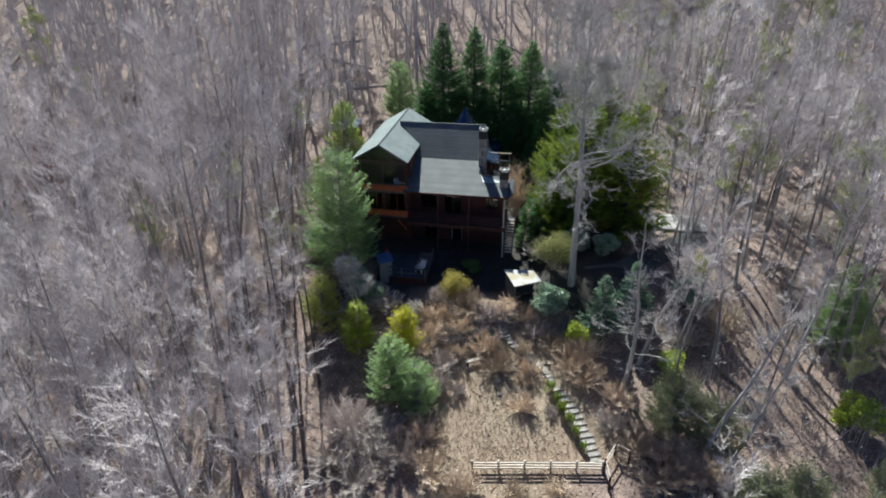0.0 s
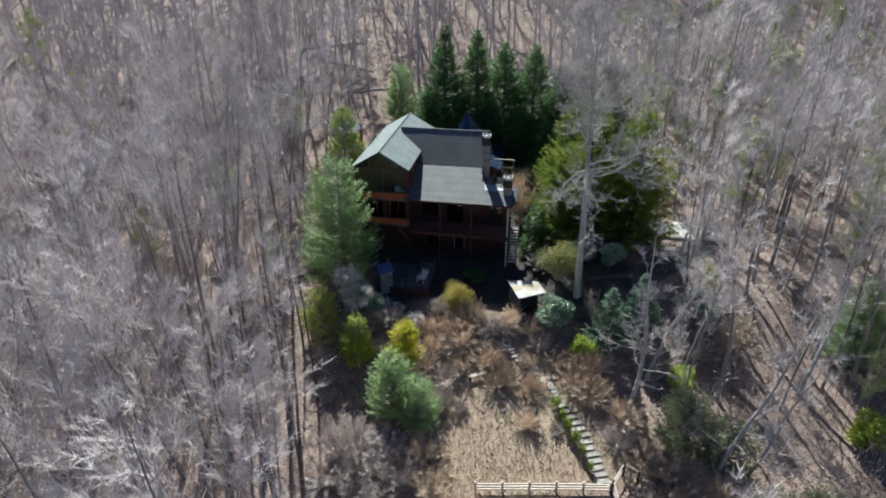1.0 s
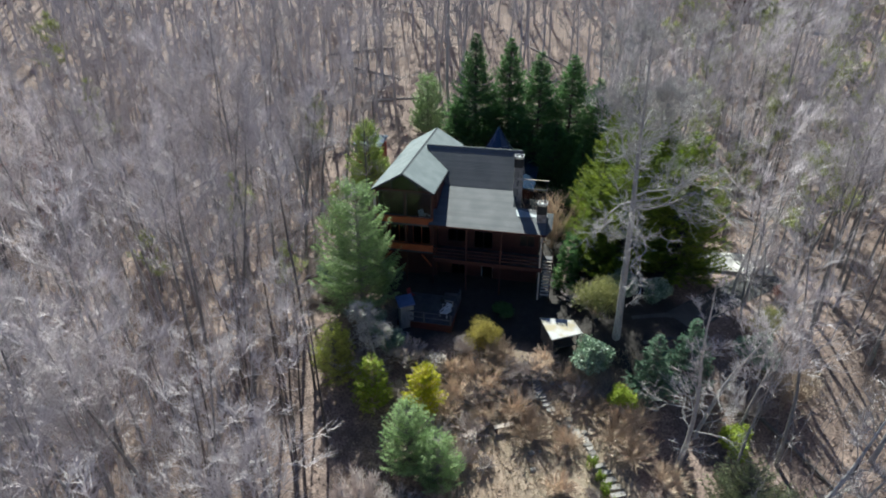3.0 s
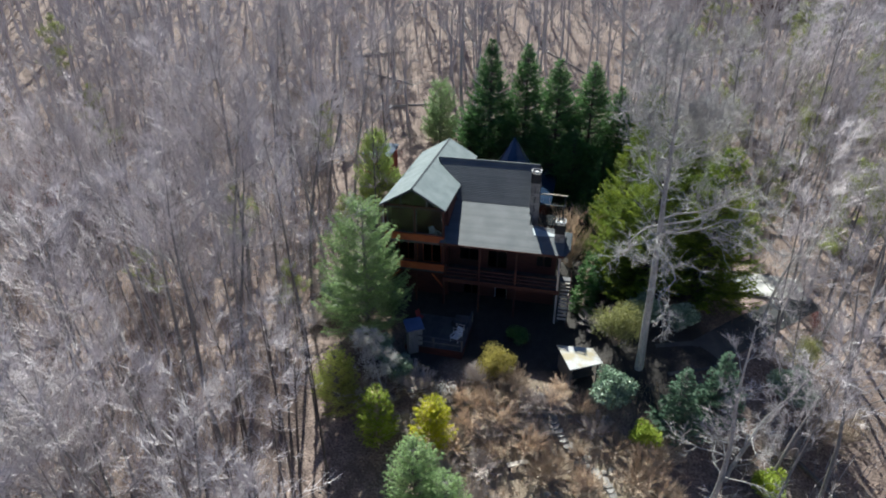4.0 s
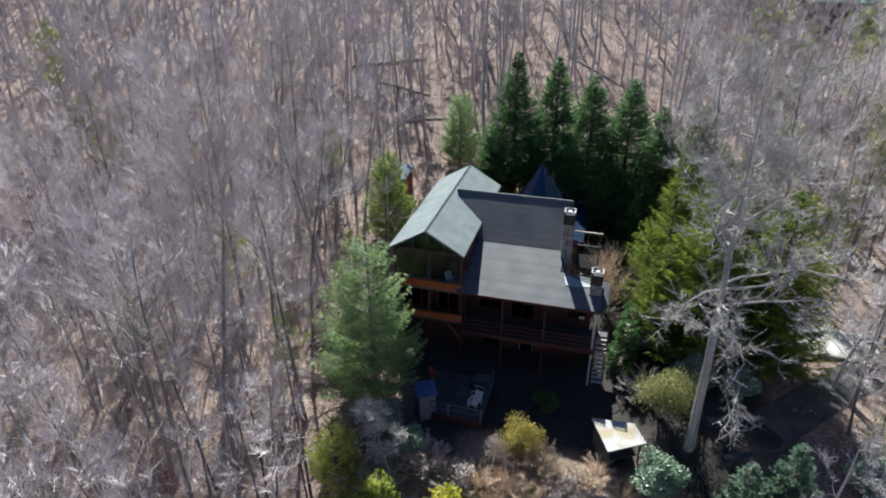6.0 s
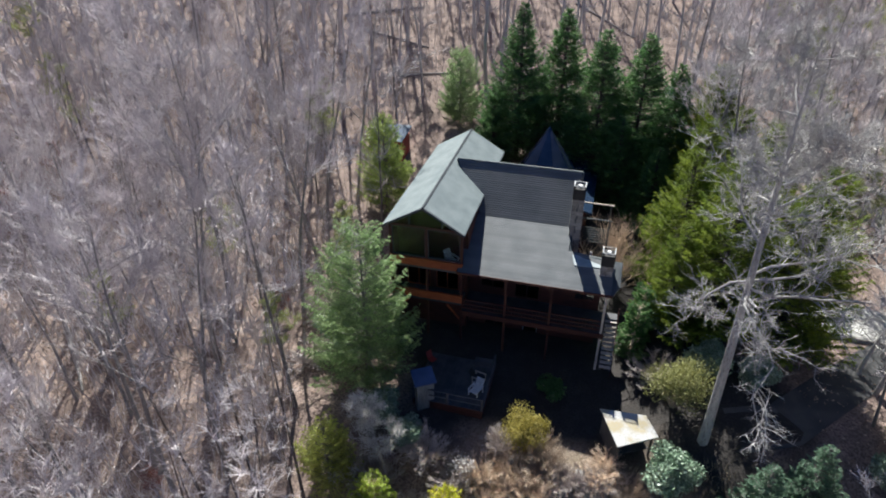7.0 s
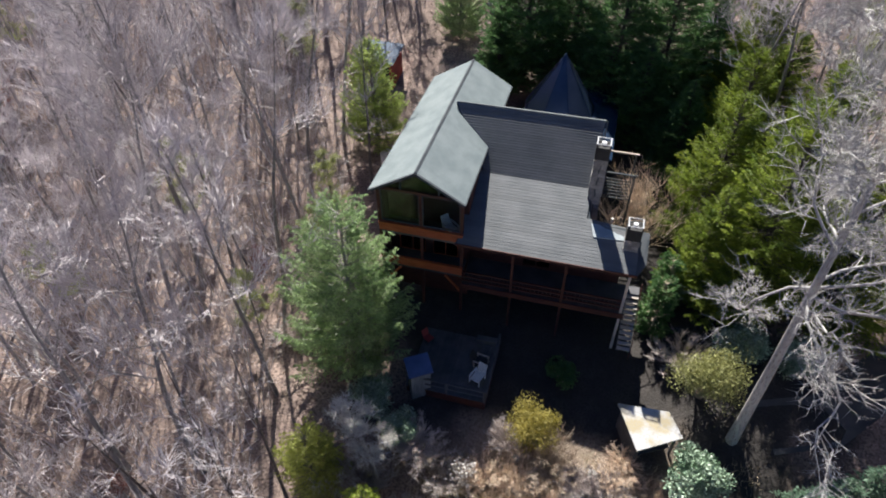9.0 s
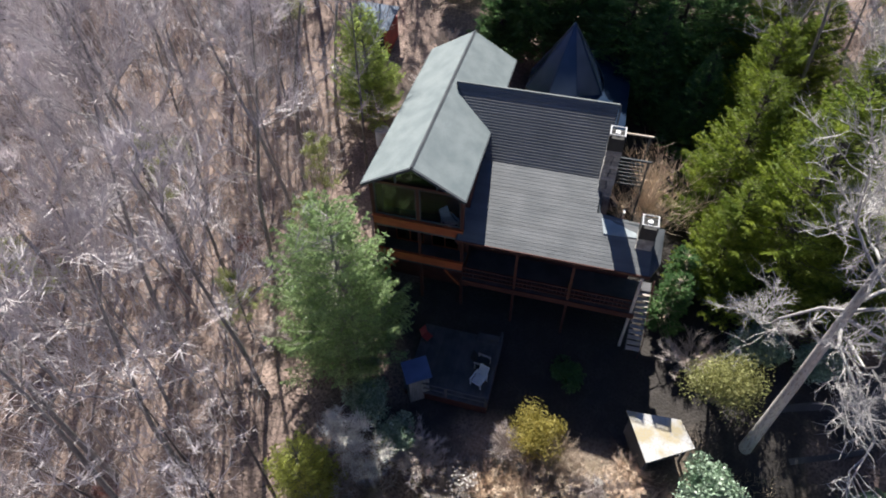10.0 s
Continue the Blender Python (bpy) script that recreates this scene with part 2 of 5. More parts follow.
# ---- ground ----
GY = (-400, -60, 20, 36, 45, 50, 53, 60, 70, 86, 120, 200, 400, 900)
GZ = (-30, -12, -7.5, -4.7, -2.8, -0.9, 0.1, 0.8, 1.6, 4.5, 13, 34, 75, 130)


def ground_z(x, y):
    """Height of the ground; works on arrays."""
    z = np.interp(y, GY, GZ)
    left = np.clip(-12 - x, 0, 40)
    z = z - 0.05 * left * np.exp(-((y - 45) / 45.0) ** 2)
    right = np.clip((x - 8.5) / 4, 0, 1)
    z = z + right * 1.3 * np.exp(-((y - 56) / 10.0) ** 2)
    rough = np.clip((np.abs(x - 3) - 16) / 20, 0.15, 1)
    return z + rough * (0.35 * np.sin(x * 0.21 + 1.3) * np.cos(y * 0.17) + 0.15 * np.sin(x * 0.6 + y * 0.45))


def gz(x, y):
    return float(ground_z(np.float64(x), np.float64(y)))


def garden(x, y):
    """How far the ground is cleared and grassed, 0 to 1."""
    edge = 1.6 * np.sin(y * 0.9) + 1.2 * np.sin(y * 0.37 + x * 0.5)
    return np.clip((9 - np.abs(x - 4.5) + edge) / 2.5, 0, 1) * np.clip((y - 28) / 4, 0, 1) * np.clip((56 - y) / 3, 0, 1)


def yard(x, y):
    """How far the yard round the house has dark mulch with shade painted into it, 0 to 1."""
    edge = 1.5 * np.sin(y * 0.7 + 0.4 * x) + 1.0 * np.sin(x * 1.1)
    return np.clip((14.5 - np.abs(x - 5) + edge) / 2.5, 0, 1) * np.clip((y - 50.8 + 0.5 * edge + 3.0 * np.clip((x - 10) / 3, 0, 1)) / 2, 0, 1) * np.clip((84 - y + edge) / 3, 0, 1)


xs = np.unique(np.concatenate([np.linspace(-600, -90, 18), np.linspace(-90, 90, 241), np.linspace(90, 600, 18)]))
ys = np.unique(np.concatenate([np.linspace(-300, 15, 16), np.linspace(15, 100, 150), np.linspace(100, 180, 60), np.linspace(180, 850, 24)]))
gx, gy = np.meshgrid(xs, ys)
gzz = ground_z(gx, gy)
nx, ny = len(xs), len(ys)
idx = np.arange(nx * ny).reshape(ny, nx)
quads = np.stack([idx[:-1, :-1], idx[:-1, 1:], idx[1:, 1:], idx[1:, :-1]], -1).reshape(-1, 4)
gme = bpy.data.meshes.new("ground")
gme.from_pydata(np.stack([gx, gy, gzz], -1).reshape(-1, 3).tolist(), [], quads.tolist())
gme.materials.append(SOIL)
gme.polygons.foreach_set("use_smooth", [True] * len(gme.polygons))
gme.attributes.new("cleared", "FLOAT", "POINT").data.foreach_set("value", garden(gx, gy).ravel())
gme.attributes.new("mulch_shade", "FLOAT", "POINT").data.foreach_set("value", yard(gx, gy).ravel())
tagged(new("ground", gme), "wooded hillside ground strewn with brown fallen leaves", "ground", kind="structure")

# ---- house ----
house = thing("house", pose(-6.38, 60.55, 0, 0, 0, -9.5), "red-brown timber mountain house with grey shingle roofs and orange rails", "house")


def wall(name, x0, y0, z0, x1, y1, z1, material, holes=()):
    """A wall along x with openings (xa, za, xb, zb)."""
    b = Build()
    cuts = sorted(holes)
    x = x0
    for xa, za, xb, zb in cuts:
        b.box(x, y0, z0, xa, y1, z1)
        b.box(xa, y0, z0, xb, y1, za)
        b.box(xa, y0, zb, xb, y1, z1)
        x = xb
    b.box(x, y0, z0, x1, y1, z1)
    return part(name, b, material, house)


def window(x0, y, z0, x1, z1, frame_mat, bars=1):
    w = part("window", Build().box(x0, y - 0.02, z0, x1, y + 0.02, z1).box(x0 - 0.06, y + 0.03, z0 - 0.06, x1 + 0.06, y + 0.06, z0), frame_mat, house)
    w.data.clear_geometry()
    b = Build()
    for a in (x0, x1):
        b.box(a - 0.05, y - 0.05, z0 - 0.05, a + 0.05, y + 0.05, z1 + 0.05)
    for a in (z0, z1):
        b.box(x0 + 0.05, y - 0.047, a - 0.05, x1 - 0.05, y + 0.047, a + 0.05)
    for k in range(1, bars + 1):
        a = x0 + (x1 - x0) * k / (bars + 1)
        b.box(a - 0.03, y - 0.04, z0 + 0.05, a + 0.03, y + 0.04, z1 - 0.05)
    w.data.from_pydata(b.v, [], b.f)
    for k in range(bars + 1):
        a0, a1 = x0 + (x1 - x0) * k / (bars + 1), x0 + (x1 - x0) * (k + 1) / (bars + 1)
        p = part("pane", Build().box(a0 + 0.03, y - 0.006, z0 + 0.05, a1 - 0.03, y + 0.006, z1 - 0.05), GLASS, w)
        p.visible_shadow = False
    return w


# gabled wing: walls, glazed gable, two porches
wall("front_wall", -2.6, 1.9, -0.5, 2.5, 2.1, 10.3, RED_LOG, [(-2.0, 4.3, -0.2, 6.3), (0.3, 4.3, 2.0, 6.3)])
window(-2.0, 2.0, 4.3, -0.2, 6.3, CEDAR)
window(0.3, 2.0, 4.3, 2.0, 6.3, CEDAR)
part("side_wall", Build().box(-2.8, 0.5, -0.5, -2.6, 13.7, 10.4), RED_LOG, house)
part("side_wall", Build().box(2.5, 1.9, -0.5, 2.7, 13.7, 10.3), RED_LOG, house)
part("back_wall", Build().box(-2.6, 13.5, -0.5, 2.5, 13.7, 10.3), RED_LOG, house)
part("porch_floor", Build().box(-2.59, 0.4, 6.92, 2.6, 1.89, 7.12), DECK, house)
part("porch_floor", Build().box(-2.59, 0.4, 4.12, 2.6, 1.89, 4.32), DECK, house)
part("rail_panel", Build().box(-2.7, 0.33, 7.15, 2.65, 0.42, 7.72).box(-2.75, 0.28, 7.72, 2.7, 0.47, 7.80), CEDAR, house, "orange stained board rail")
part("rail_panel", Build().box(-2.7, 0.33, 4.35, 2.65, 0.42, 4.92).box(-2.75, 0.28, 4.92, 2.7, 0.47, 5.0), CEDAR, house, "orange stained board rail")
for x in (-2.66, 0.0, 2.58):
    part("porch_post", Build().box(x - 0.09, 0.45, -0.6, x + 0.09, 0.63, 10.4), RED_LOG, house)
for x0, x1 in ((-2.55, -0.1), (0.1, 2.48)):
    window(x0, 0.55, 7.85, x1, 10.2, TRIM, 0)
part("tie_beam", Build().box(-2.75, 0.44, 10.25, 2.7, 0.64, 10.42), RED_LOG, house)
gable = part("gable_glazing", Build().add([(-2.6, 0.54, 10.42), (2.5, 0.54, 10.42), (-0.05, 0.54, 11.9), (-2.6, 0.56, 10.42), (2.5, 0.56, 10.42), (-0.05, 0.56, 11.9)],
                                          [(0, 1, 2), (5, 4, 3), (0, 3, 4, 1), (1, 4, 5, 2), (2, 5, 3, 0)]), GLASS, house, "dark triangular gable window")
gable.visible_shadow = False
for s in (-1, 1):
    part("rafter", Build().beam((s * 2.8 - 0.05, 0.5, 10.45), (-0.05, 0.5, 12.02), 0.09), RED_LOG, house)
    part("gable_bar", Build().box(s * 1.2 - 0.08, 0.46, 10.42, s * 1.2 + 0.0, 0.62, 11.2), TRIM, house)
part("ceiling_board", Build().box(-2.55, 0.7, 10.28, 2.45, 13.4, 10.36), RED_LOG, house)
part("brace", Build().beam((-2.66, 0.54, 2.6), (-1.5, 0.54, 3.9), 0.08), CEDAR, house)
part("brace", Build().beam((2.58, 0.54, 2.6), (1.5, 0.54, 3.9), 0.08), CEDAR, house)

# gabled wing: roof, each slope a plate, with ridge cap and edge trim
for s, far in ((-1, -3.0), (1, 2.87)):
    part("roof_slope", Build().slab([(-0.05, -0.05, 12.25), (far, -0.05, 10.52), (far, 14.25, 10.52), (-0.05, 14.25, 12.25)][::s], 0.16), ROOF, house, "smooth grey-green roof slope")
    part("eave_trim", Build().beam((far, -0.06, 10.44), (far, 14.26, 10.44), 0.08), TRIM, house)
    part("barge_board", Build().beam((far, -0.1, 10.44), (-0.05, -0.1, 12.17), 0.10), TRIM, house)
part("ridge_cap", Build().add([(-0.15, -0.1, 12.22), (-0.05, -0.1, 12.30), (0.05, -0.1, 12.22), (-0.15, 14.28, 12.22), (-0.05, 14.28, 12.30), (0.05, 14.28, 12.22)],
                              [(0, 1, 4, 3), (1, 2, 5, 4), (0, 2, 1), (3, 4, 5)]), TRIM, house)

# main wing: walls behind the deck, stone basement
wall("basement_wall", 2.7, 2.6, -0.5, 12.4, 2.9, 3.8, RED_LOG, [(4.0, 0.8, 5.6, 2.9), (7.0, 0.4, 8.1, 2.6)])
window(4.0, 2.75, 0.8, 5.6, 2.9, RED_LOG)
window(7.0, 2.75, 0.4, 8.1, 2.6, WHITE, 0)
wall("main_wall", 2.7, 2.6, 3.8, 12.4, 2.8, 8.1, RED_LOG, [(3.6, 4.6, 5.4, 6.6), (6.2, 4.1, 8.0, 6.4), (10.6, 4.7, 12.0, 6.5)])
for x0, z0, x1, z1 in ((3.6, 4.6, 5.4, 6.6), (6.2, 4.1, 8.0, 6.4), (10.6, 4.7, 12.0, 6.5)):
    window(x0, 2.7, z0, x1, z1, RED_LOG)
part("end_wall", Build().add([(9.5, 2.8, -0.5), (9.5, 13.0, -0.5), (9.5, 13.0, 8.0), (9.5, 8.0, 12.1), (9.5, 5.0, 9.2), (9.5, 2.8, 8.2),
                              (9.3, 2.8, -0.5), (9.3, 13.0, -0.5), (9.3, 13.0, 8.0), (9.3, 8.0, 12.1), (9.3, 5.0, 9.2), (9.3, 2.8, 8.2)],
                             [(0, 1, 2, 3, 4, 5), (11, 10, 9, 8, 7, 6), (0, 6, 7, 1), (1, 7, 8, 2), (2, 8, 9, 3), (3, 9, 10, 4), (4, 10, 11, 5), (5, 11, 6, 0)]), RED_LOG, house, "red log end wall")
part("downpipe", Build().beam((11.3, 4.25, 5.2), (11.3, 4.25, 7.9), 0.06, 8).beam((11.3, 4.25, 7.9), (11.3, 3.7, 8.15), 0.06, 8), WHITE, house, "short white downpipe")
part("end_wall", Build().box(12.2, -0.0 + 2.9, -0.5, 12.4, 4.2, 7.2), RED_LOG, house)
part("back_wall", Build().box(2.7, 12.8, -0.5, 9.3, 13.0, 8.0), RED_LOG, house)


def courses(parent, xa, xb, v0, z0, v1, z1, n, t):
    """Lapped shingle courses up a slope from (v0, z0) to (v1, z1); xa, xb: the left and right edge at a share of the slope."""
    for k in range(n):
        a, b = k / n, (k + 1) / n + 0.012
        va, za, vb, zb = v0 + (v1 - v0) * a, z0 + (z1 - z0) * a, v0 + (v1 - v0) * b, z0 + (z1 - z0) * b
        l0, l1, r0, r1 = xa(a), xa(b), xb(a), xb(b)
        part("shingle_course", Build().add([(l0, va, za), (r0, va, za), (r1, vb, zb), (l1, vb, zb), (l0, va - 0.01, za + t), (r0, va - 0.01, za + t), (r1, vb, zb + 0.012), (l1, vb, zb + 0.012)],
                                           [(3, 2, 1, 0), (4, 5, 6, 7), (0, 1, 5, 4), (1, 2, 6, 5), (2, 3, 7, 6), (3, 0, 4, 7)]), ROOF_MAIN, parent)


lower = part("lower_roof", Build().slab([(2.3, 0.0, 7.36), (13.1, 0.0, 7.36), (13.55, 0.9, 7.55), (13.55, 2.9, 8.25), (10.0, 2.9, 8.4), (9.75, 4.95, 9.34), (2.9, 4.95, 9.34)], 0.14), TRIM, house)
courses(lower, lambda s: 2.4, lambda s: 13.0 if s < 0.55 else 9.75, 0.0, 7.38, 4.95, 9.37, 24, 0.022)
upper = part("upper_roof", Build().slab([(2.9, 4.95, 9.34), (9.75, 4.95, 9.34), (9.85, 8.0, 12.3), (0.3, 8.0, 12.3)], 0.14), TRIM, house)
courses(upper, lambda s: 2.95 - 2.6 * s, lambda s: 9.72 + 0.1 * s, 4.95, 9.37, 8.0, 12.33, 25, 0.055)
part("back_roof", Build().slab([(0.3, 8.02, 12.3), (9.85, 8.02, 12.3), (9.85, 13.6, 8.0), (0.3, 13.6, 8.0)], 0.14), ROOF_MAIN, house)
part("ridge_cap", Build().beam((0.35, 8.0, 12.36), (9.9, 8.0, 12.36), 0.075, 4), RIDGE, house)
part("eave_trim", Build().box(2.3, -0.07, 7.2, 13.1, -0.01, 7.40), RED_LOG, house)
part("rake_trim", Build().beam((9.88, 4.95, 9.36), (9.95, 8.0, 12.34), 0.08), TRIM, house)
part("cricket", Build().add([(10.0, 2.9, 8.55), (12.0, 2.5, 8.35), (12.2, 1.9, 8.2), (10.3, 1.8, 8.19), (10.0, 2.9, 8.0), (12.0, 2.5, 8.0), (12.2, 1.9, 7.7), (10.3, 1.8, 7.7)],
                            [(0, 3, 2, 1), (4, 5, 6, 7), (0, 1, 5, 4), (1, 2, 6, 5), (2, 3, 7, 6), (3, 0, 4, 7)]), FLASHING, house, "pale metal roof flashing")


def chimney(x, y, z0, z1, w):
    """A stone stack of separate courses with a metal cap on four legs."""
    c = part("chimney", Build().box(x - w + 0.06, y - w + 0.06, z0, x + w - 0.06, y + w - 0.06, z1 - 0.02), TRIM, house, "grey stone chimney with a dark metal cap")
    n = int((z1 - z0) / 0.28)
    for k in range(n):
        z = z0 + (z1 - z0) * k / n
        e = random.uniform(-0.02, 0.02)
        for sx, sy in ((-1, -1), (1, -1), (1, 1), (-1, 1)):
            cut = random.uniform(-0.15, 0.15) * w
            part("stone", Build().box(x + (min(sx, 0)) * (w + e) + (0.015 + cut if sx > 0 else 0), y + min(sy, 0) * w + (0.015 if sy > 0 else 0), z + 0.015,
                                      x + max(sx, 0) * (w + e) + (-0.015 + cut if sx < 0 else 0), y + max(sy, 0) * w - (0.015 if sy < 0 else 0), z + (z1 - z0) / n - 0.015), STONE, c)
    part("crown", Build().box(x - w - 0.03, y - w - 0.03, z1, x + w + 0.03, y + w + 0.03, z1 + 0.08), BLACK, c)
    part("flue", Build().beam((x, y, z1 + 0.06), (x, y, z1 + 0.24), 0.14, 14), WHITE, c, "white flue pipe")
    h = w * 0.95
    for sx in (-1, 1):
        for sy in (-1, 1):
            part("cap_leg", Build().box(x + sx * h - 0.03, y + sy * h - 0.03, z1 + 0.08, x + sx * h + 0.03, y + sy * h + 0.03, z1 + 0.26), BLACK, c)
    b = Build()
    for s in (-1, 1):
        b.box(x - h - 0.05, y + s * h - 0.022, z1 + 0.26, x + h + 0.05, y + s * h + 0.022, z1 + 0.31)
        b.box(x + s * h - 0.035, y - h + 0.022, z1 + 0.26, x + s * h + 0.035, y + h - 0.022, z1 + 0.31)
    part("cap_frame", b, RIM, c, "pale metal rim")
    part("cap_skirt", Build().box(x - w - 0.02, y - w - 0.02, z1 - 0.75, x + w + 0.02, y + w + 0.02, z1 - 0.005), BLACK, c)


chimney(9.95, 4.6, 7.0, 12.75, 0.40)
chimney(12.5, 1.75, 6.6, 9.5, 0.42)

# deck on posts, rails and stair
part("deck_floor", Build().box(2.72, 0.0, 3.78, 12.95, 2.58, 3.98), DECK, house)
part("rim_joist", Build().box(2.72, -0.08, 3.60, 12.95, -0.005, 4.0), RED_LOG, house)
for x, z0, m in ((9.1, -0.4, RED_LOG), (12.75, -0.4, PALE_WOOD), (5.9, -0.4, RED_LOG)):
    part("deck_post", Build().box(x - 0.08, -0.02 + 0.03, z0, x + 0.08, 0.19, 3.6).box(x - 0.08, 0.03, 4.0, x + 0.08, 0.19, 7.3), m, house)
for z in (4.25, 4.6, 4.98):
    part("deck_rail", Build().box(2.75, 0.05, z - 0.04, 12.7, 0.15, z + 0.04), RED_LOG, house)
    part("deck_rail", Build().box(12.82, 0.2, z - 0.04, 12.9, 1.2, z + 0.04), RED_LOG, house)
for k in range(40):
    part("baluster", Build().box(2.9 + 0.25 * k, 0.08, 4.02, 2.93 + 0.25 * k, 0.12, 4.95), RED_LOG, house)
stair = part("stair", Build().beam((13.05, 2.0, 3.7), (13.05, -0.7, 1.35), 0.10).beam((13.75, 2.0, 3.7), (13.75, -0.7, 1.35), 0.10).box(12.96, 1.9, 3.78, 13.8, 2.6, 3.98), DECK, house)
for k in range(11):
    part("tread", Build().box(13.0, 1.65 - 0.25 * k, 3.80 - 0.215 * k, 13.8, 1.9 - 0.25 * k, 3.85 - 0.215 * k), PALE_WOOD, stair, "pale worn stair tread")
part("handrail", Build().beam((13.82, 2.0, 4.8), (13.82, -0.8, 2.4), 0.035).beam((13.82, -0.8, 0.9), (13.82, -0.8, 2.42), 0.04).beam((13.82, 2.0, 3.7), (13.82, 2.0, 4.85), 0.04), RED_LOG, stair)

# turret with pointed metal roof, rear wing
turret = part("turret", Build().beam((6.2, 18.4, -0.5), (6.2, 18.4, 7.0), 2.6, 8), RED_LOG, house, "eight-sided turret with a pointed blue-grey metal roof")
for k in range(8):
    a0, a1 = math.tau * (k + 0.5) / 8, math.tau * (k + 1.5) / 8
    p0, p1 = (6.2 + 3.1 * math.cos(a0), 18.4 + 3.1 * math.sin(a0), 6.6), (6.2 + 3.1 * math.cos(a1), 18.4 + 3.1 * math.sin(a1), 6.6)
    part("roof_facet", Build().add([p0, p1, (6.2, 18.4, 11.5), (p0[0], p0[1], 6.5), (p1[0], p1[1], 6.5), (6.2, 18.4, 11.3)], [(0, 1, 2), (5, 4, 3), (0, 3, 4, 1), (1, 4, 5, 2), (2, 5, 3, 0)]), METAL_ROOF, turret)
    part("hip_seam", Build().beam(p0, (6.2, 18.4, 11.52), 0.05, 4), METAL_ROOF, turret)
part("rear_wing", Build().box(4.5, 13.0, -0.5, 10.5, 22.5, 6.4), RED_LOG, house)
part("rear_roof", Build().slab([(7.5, 12.9, 7.2), (7.5, 23.0, 7.2), (4.2, 23.0, 6.3), (4.2, 12.9, 6.3)], 0.15).slab([(7.5, 12.9, 7.2), (10.9, 12.9, 6.3), (10.9, 23.0, 6.3), (7.5, 23.0, 7.2)], 0.15), METAL_ROOF, house, "dark metal roof of the rear wing")

# slatted pergola beside the end wall
pergola = thing("pergola", pose(-6.38, 60.55, 0, 0, 0, -9.5), "dark slatted wooden pergola beside the red end wall", "pergola")
for y in (8.6, 11.2):
    part("beam", Build().beam((9.6, y, 8.2), (12.6, y, 8.2), 0.07), PALE_WOOD if y > 10 else TRIM, pergola)
    part("post", Build().beam((12.4, y, -0.4), (12.4, y, 8.15), 0.08), TRIM, pergola)
for k in range(7):
    part("slat", Build().box(9.62, 8.75 + 0.36 * k, 6.0, 12.5, 8.81 + 0.36 * k, 6.1), TRIM, pergola)

# ---- trees ----


def rand_dir(rng, up):
    a = rng.uniform(0, math.tau)
    return Vector((math.cos(a) * math.sqrt(1 - up * up), math.sin(a) * math.sqrt(1 - up * up), up))


def bent(p, d, length, n, rng, wob, lift=0.0):
    """A wandering path of n steps."""
    pts, d = [Vector(p)], Vector(d)
    for _ in range(n):
        d = (d + Vector((rng.gauss(0, wob), rng.gauss(0, wob), rng.gauss(0, wob) + lift))).normalized()
        pts.append(pts[-1] + d * (length / n))
    return pts


def spikes(base, way, length, radius):
    """Fine twigs: three-sided tapering spikes, as an array of triangles."""
    base, way = np.asarray(base), np.asarray(way)
    way = way / np.linalg.norm(way, axis=1, keepdims=True)
    side = np.cross(way, np.array([0.31, 0.52, 0.79]))
    side /= np.linalg.norm(side, axis=1, keepdims=True) + 1e-9
    other = np.cross(way, side)
    tip = base + way * np.asarray(length)[:, None]
    r = np.asarray(radius)[:, None]
    ring = [base + r * (side * math.cos(t) + other * math.sin(t)) for t in (0, 2.094, 4.189)]
    return np.concatenate([np.stack([ring[i], ring[(i + 1) % 3], tip], 1) for i in range(3)])


def bare_tree(seed, height, girth, limbs, seconds, twigs, start=0.38, spread=1.0, twig_r=0.013, lean=0.045, sides=3):
    """A leafless tree: the wood (trunk and limbs) and its twigs as triangles."""
    rng = random.Random(seed)
    wood = Build()
    trunk = bent((0, 0, -0.4), (rng.gauss(0, lean), rng.gauss(0, lean), 1), height, 9, rng, lean * 0.9, lean * 1.6)
    wood.tube(trunk, [girth * (1.25 if k == 0 else 1) * (1 - 0.88 * (k / 9) ** 1.1) for k in range(10)], 7)
    base, way, length, rad = [], [], [], []
    for i in range(limbs):
        s = start + (1 - start) * (i + rng.random()) / limbs
        k = min(int(s * 9), 8)
        p = trunk[k].lerp(trunk[k + 1], s * 9 - k)
        reach = height * spread * (0.36 - 0.24 * (s - start) / (1 - start)) * rng.uniform(0.7, 1.2)
        limb = bent(p, rand_dir(rng, rng.uniform(0.35, 0.85)), reach, 5, rng, 0.16, 0.09)
        r0 = girth * (0.36 - 0.24 * s)
        wood.tube([limb[0], limb[2], limb[3], limb[5]], [r0, r0 * 0.66, r0 * 0.48, r0 * 0.15], sides)
        for j in range(seconds):
            f = rng.uniform(0.2, 1.0)
            k = min(int(f * 5), 4)
            q = limb[k].lerp(limb[k + 1], f * 5 - k)
            d = ((limb[k + 1] - limb[k]).normalized() + rand_dir(rng, rng.uniform(-0.2, 0.8)) * 0.9).normalized()
            ln = reach * rng.uniform(0.25, 0.5)
            sub = bent(q, d, ln, 2, rng, 0.2, 0.05)
            base.append(q)
            way.append(sub[2] - sub[0])
            length.append(ln)
            rad.append(max(r0 * 0.28, twig_r * 1.3))
            for _ in range(twigs):
                g = rng.uniform(0.1, 1.0) * 2
                k2 = min(int(g), 1)
                base.append(sub[k2].lerp(sub[k2 + 1], g - k2))
                way.append(d + rand_dir(rng, rng.uniform(-0.4, 0.9)) * 0.9)
                length.append(rng.uniform(0.5, 1.3) * (height / 18) ** 0.5)
                rad.append(twig_r * rng.uniform(0.7, 1.4))
    return wood, spikes([tuple(b) for b in base], [tuple(w) for w in way], length, rad)


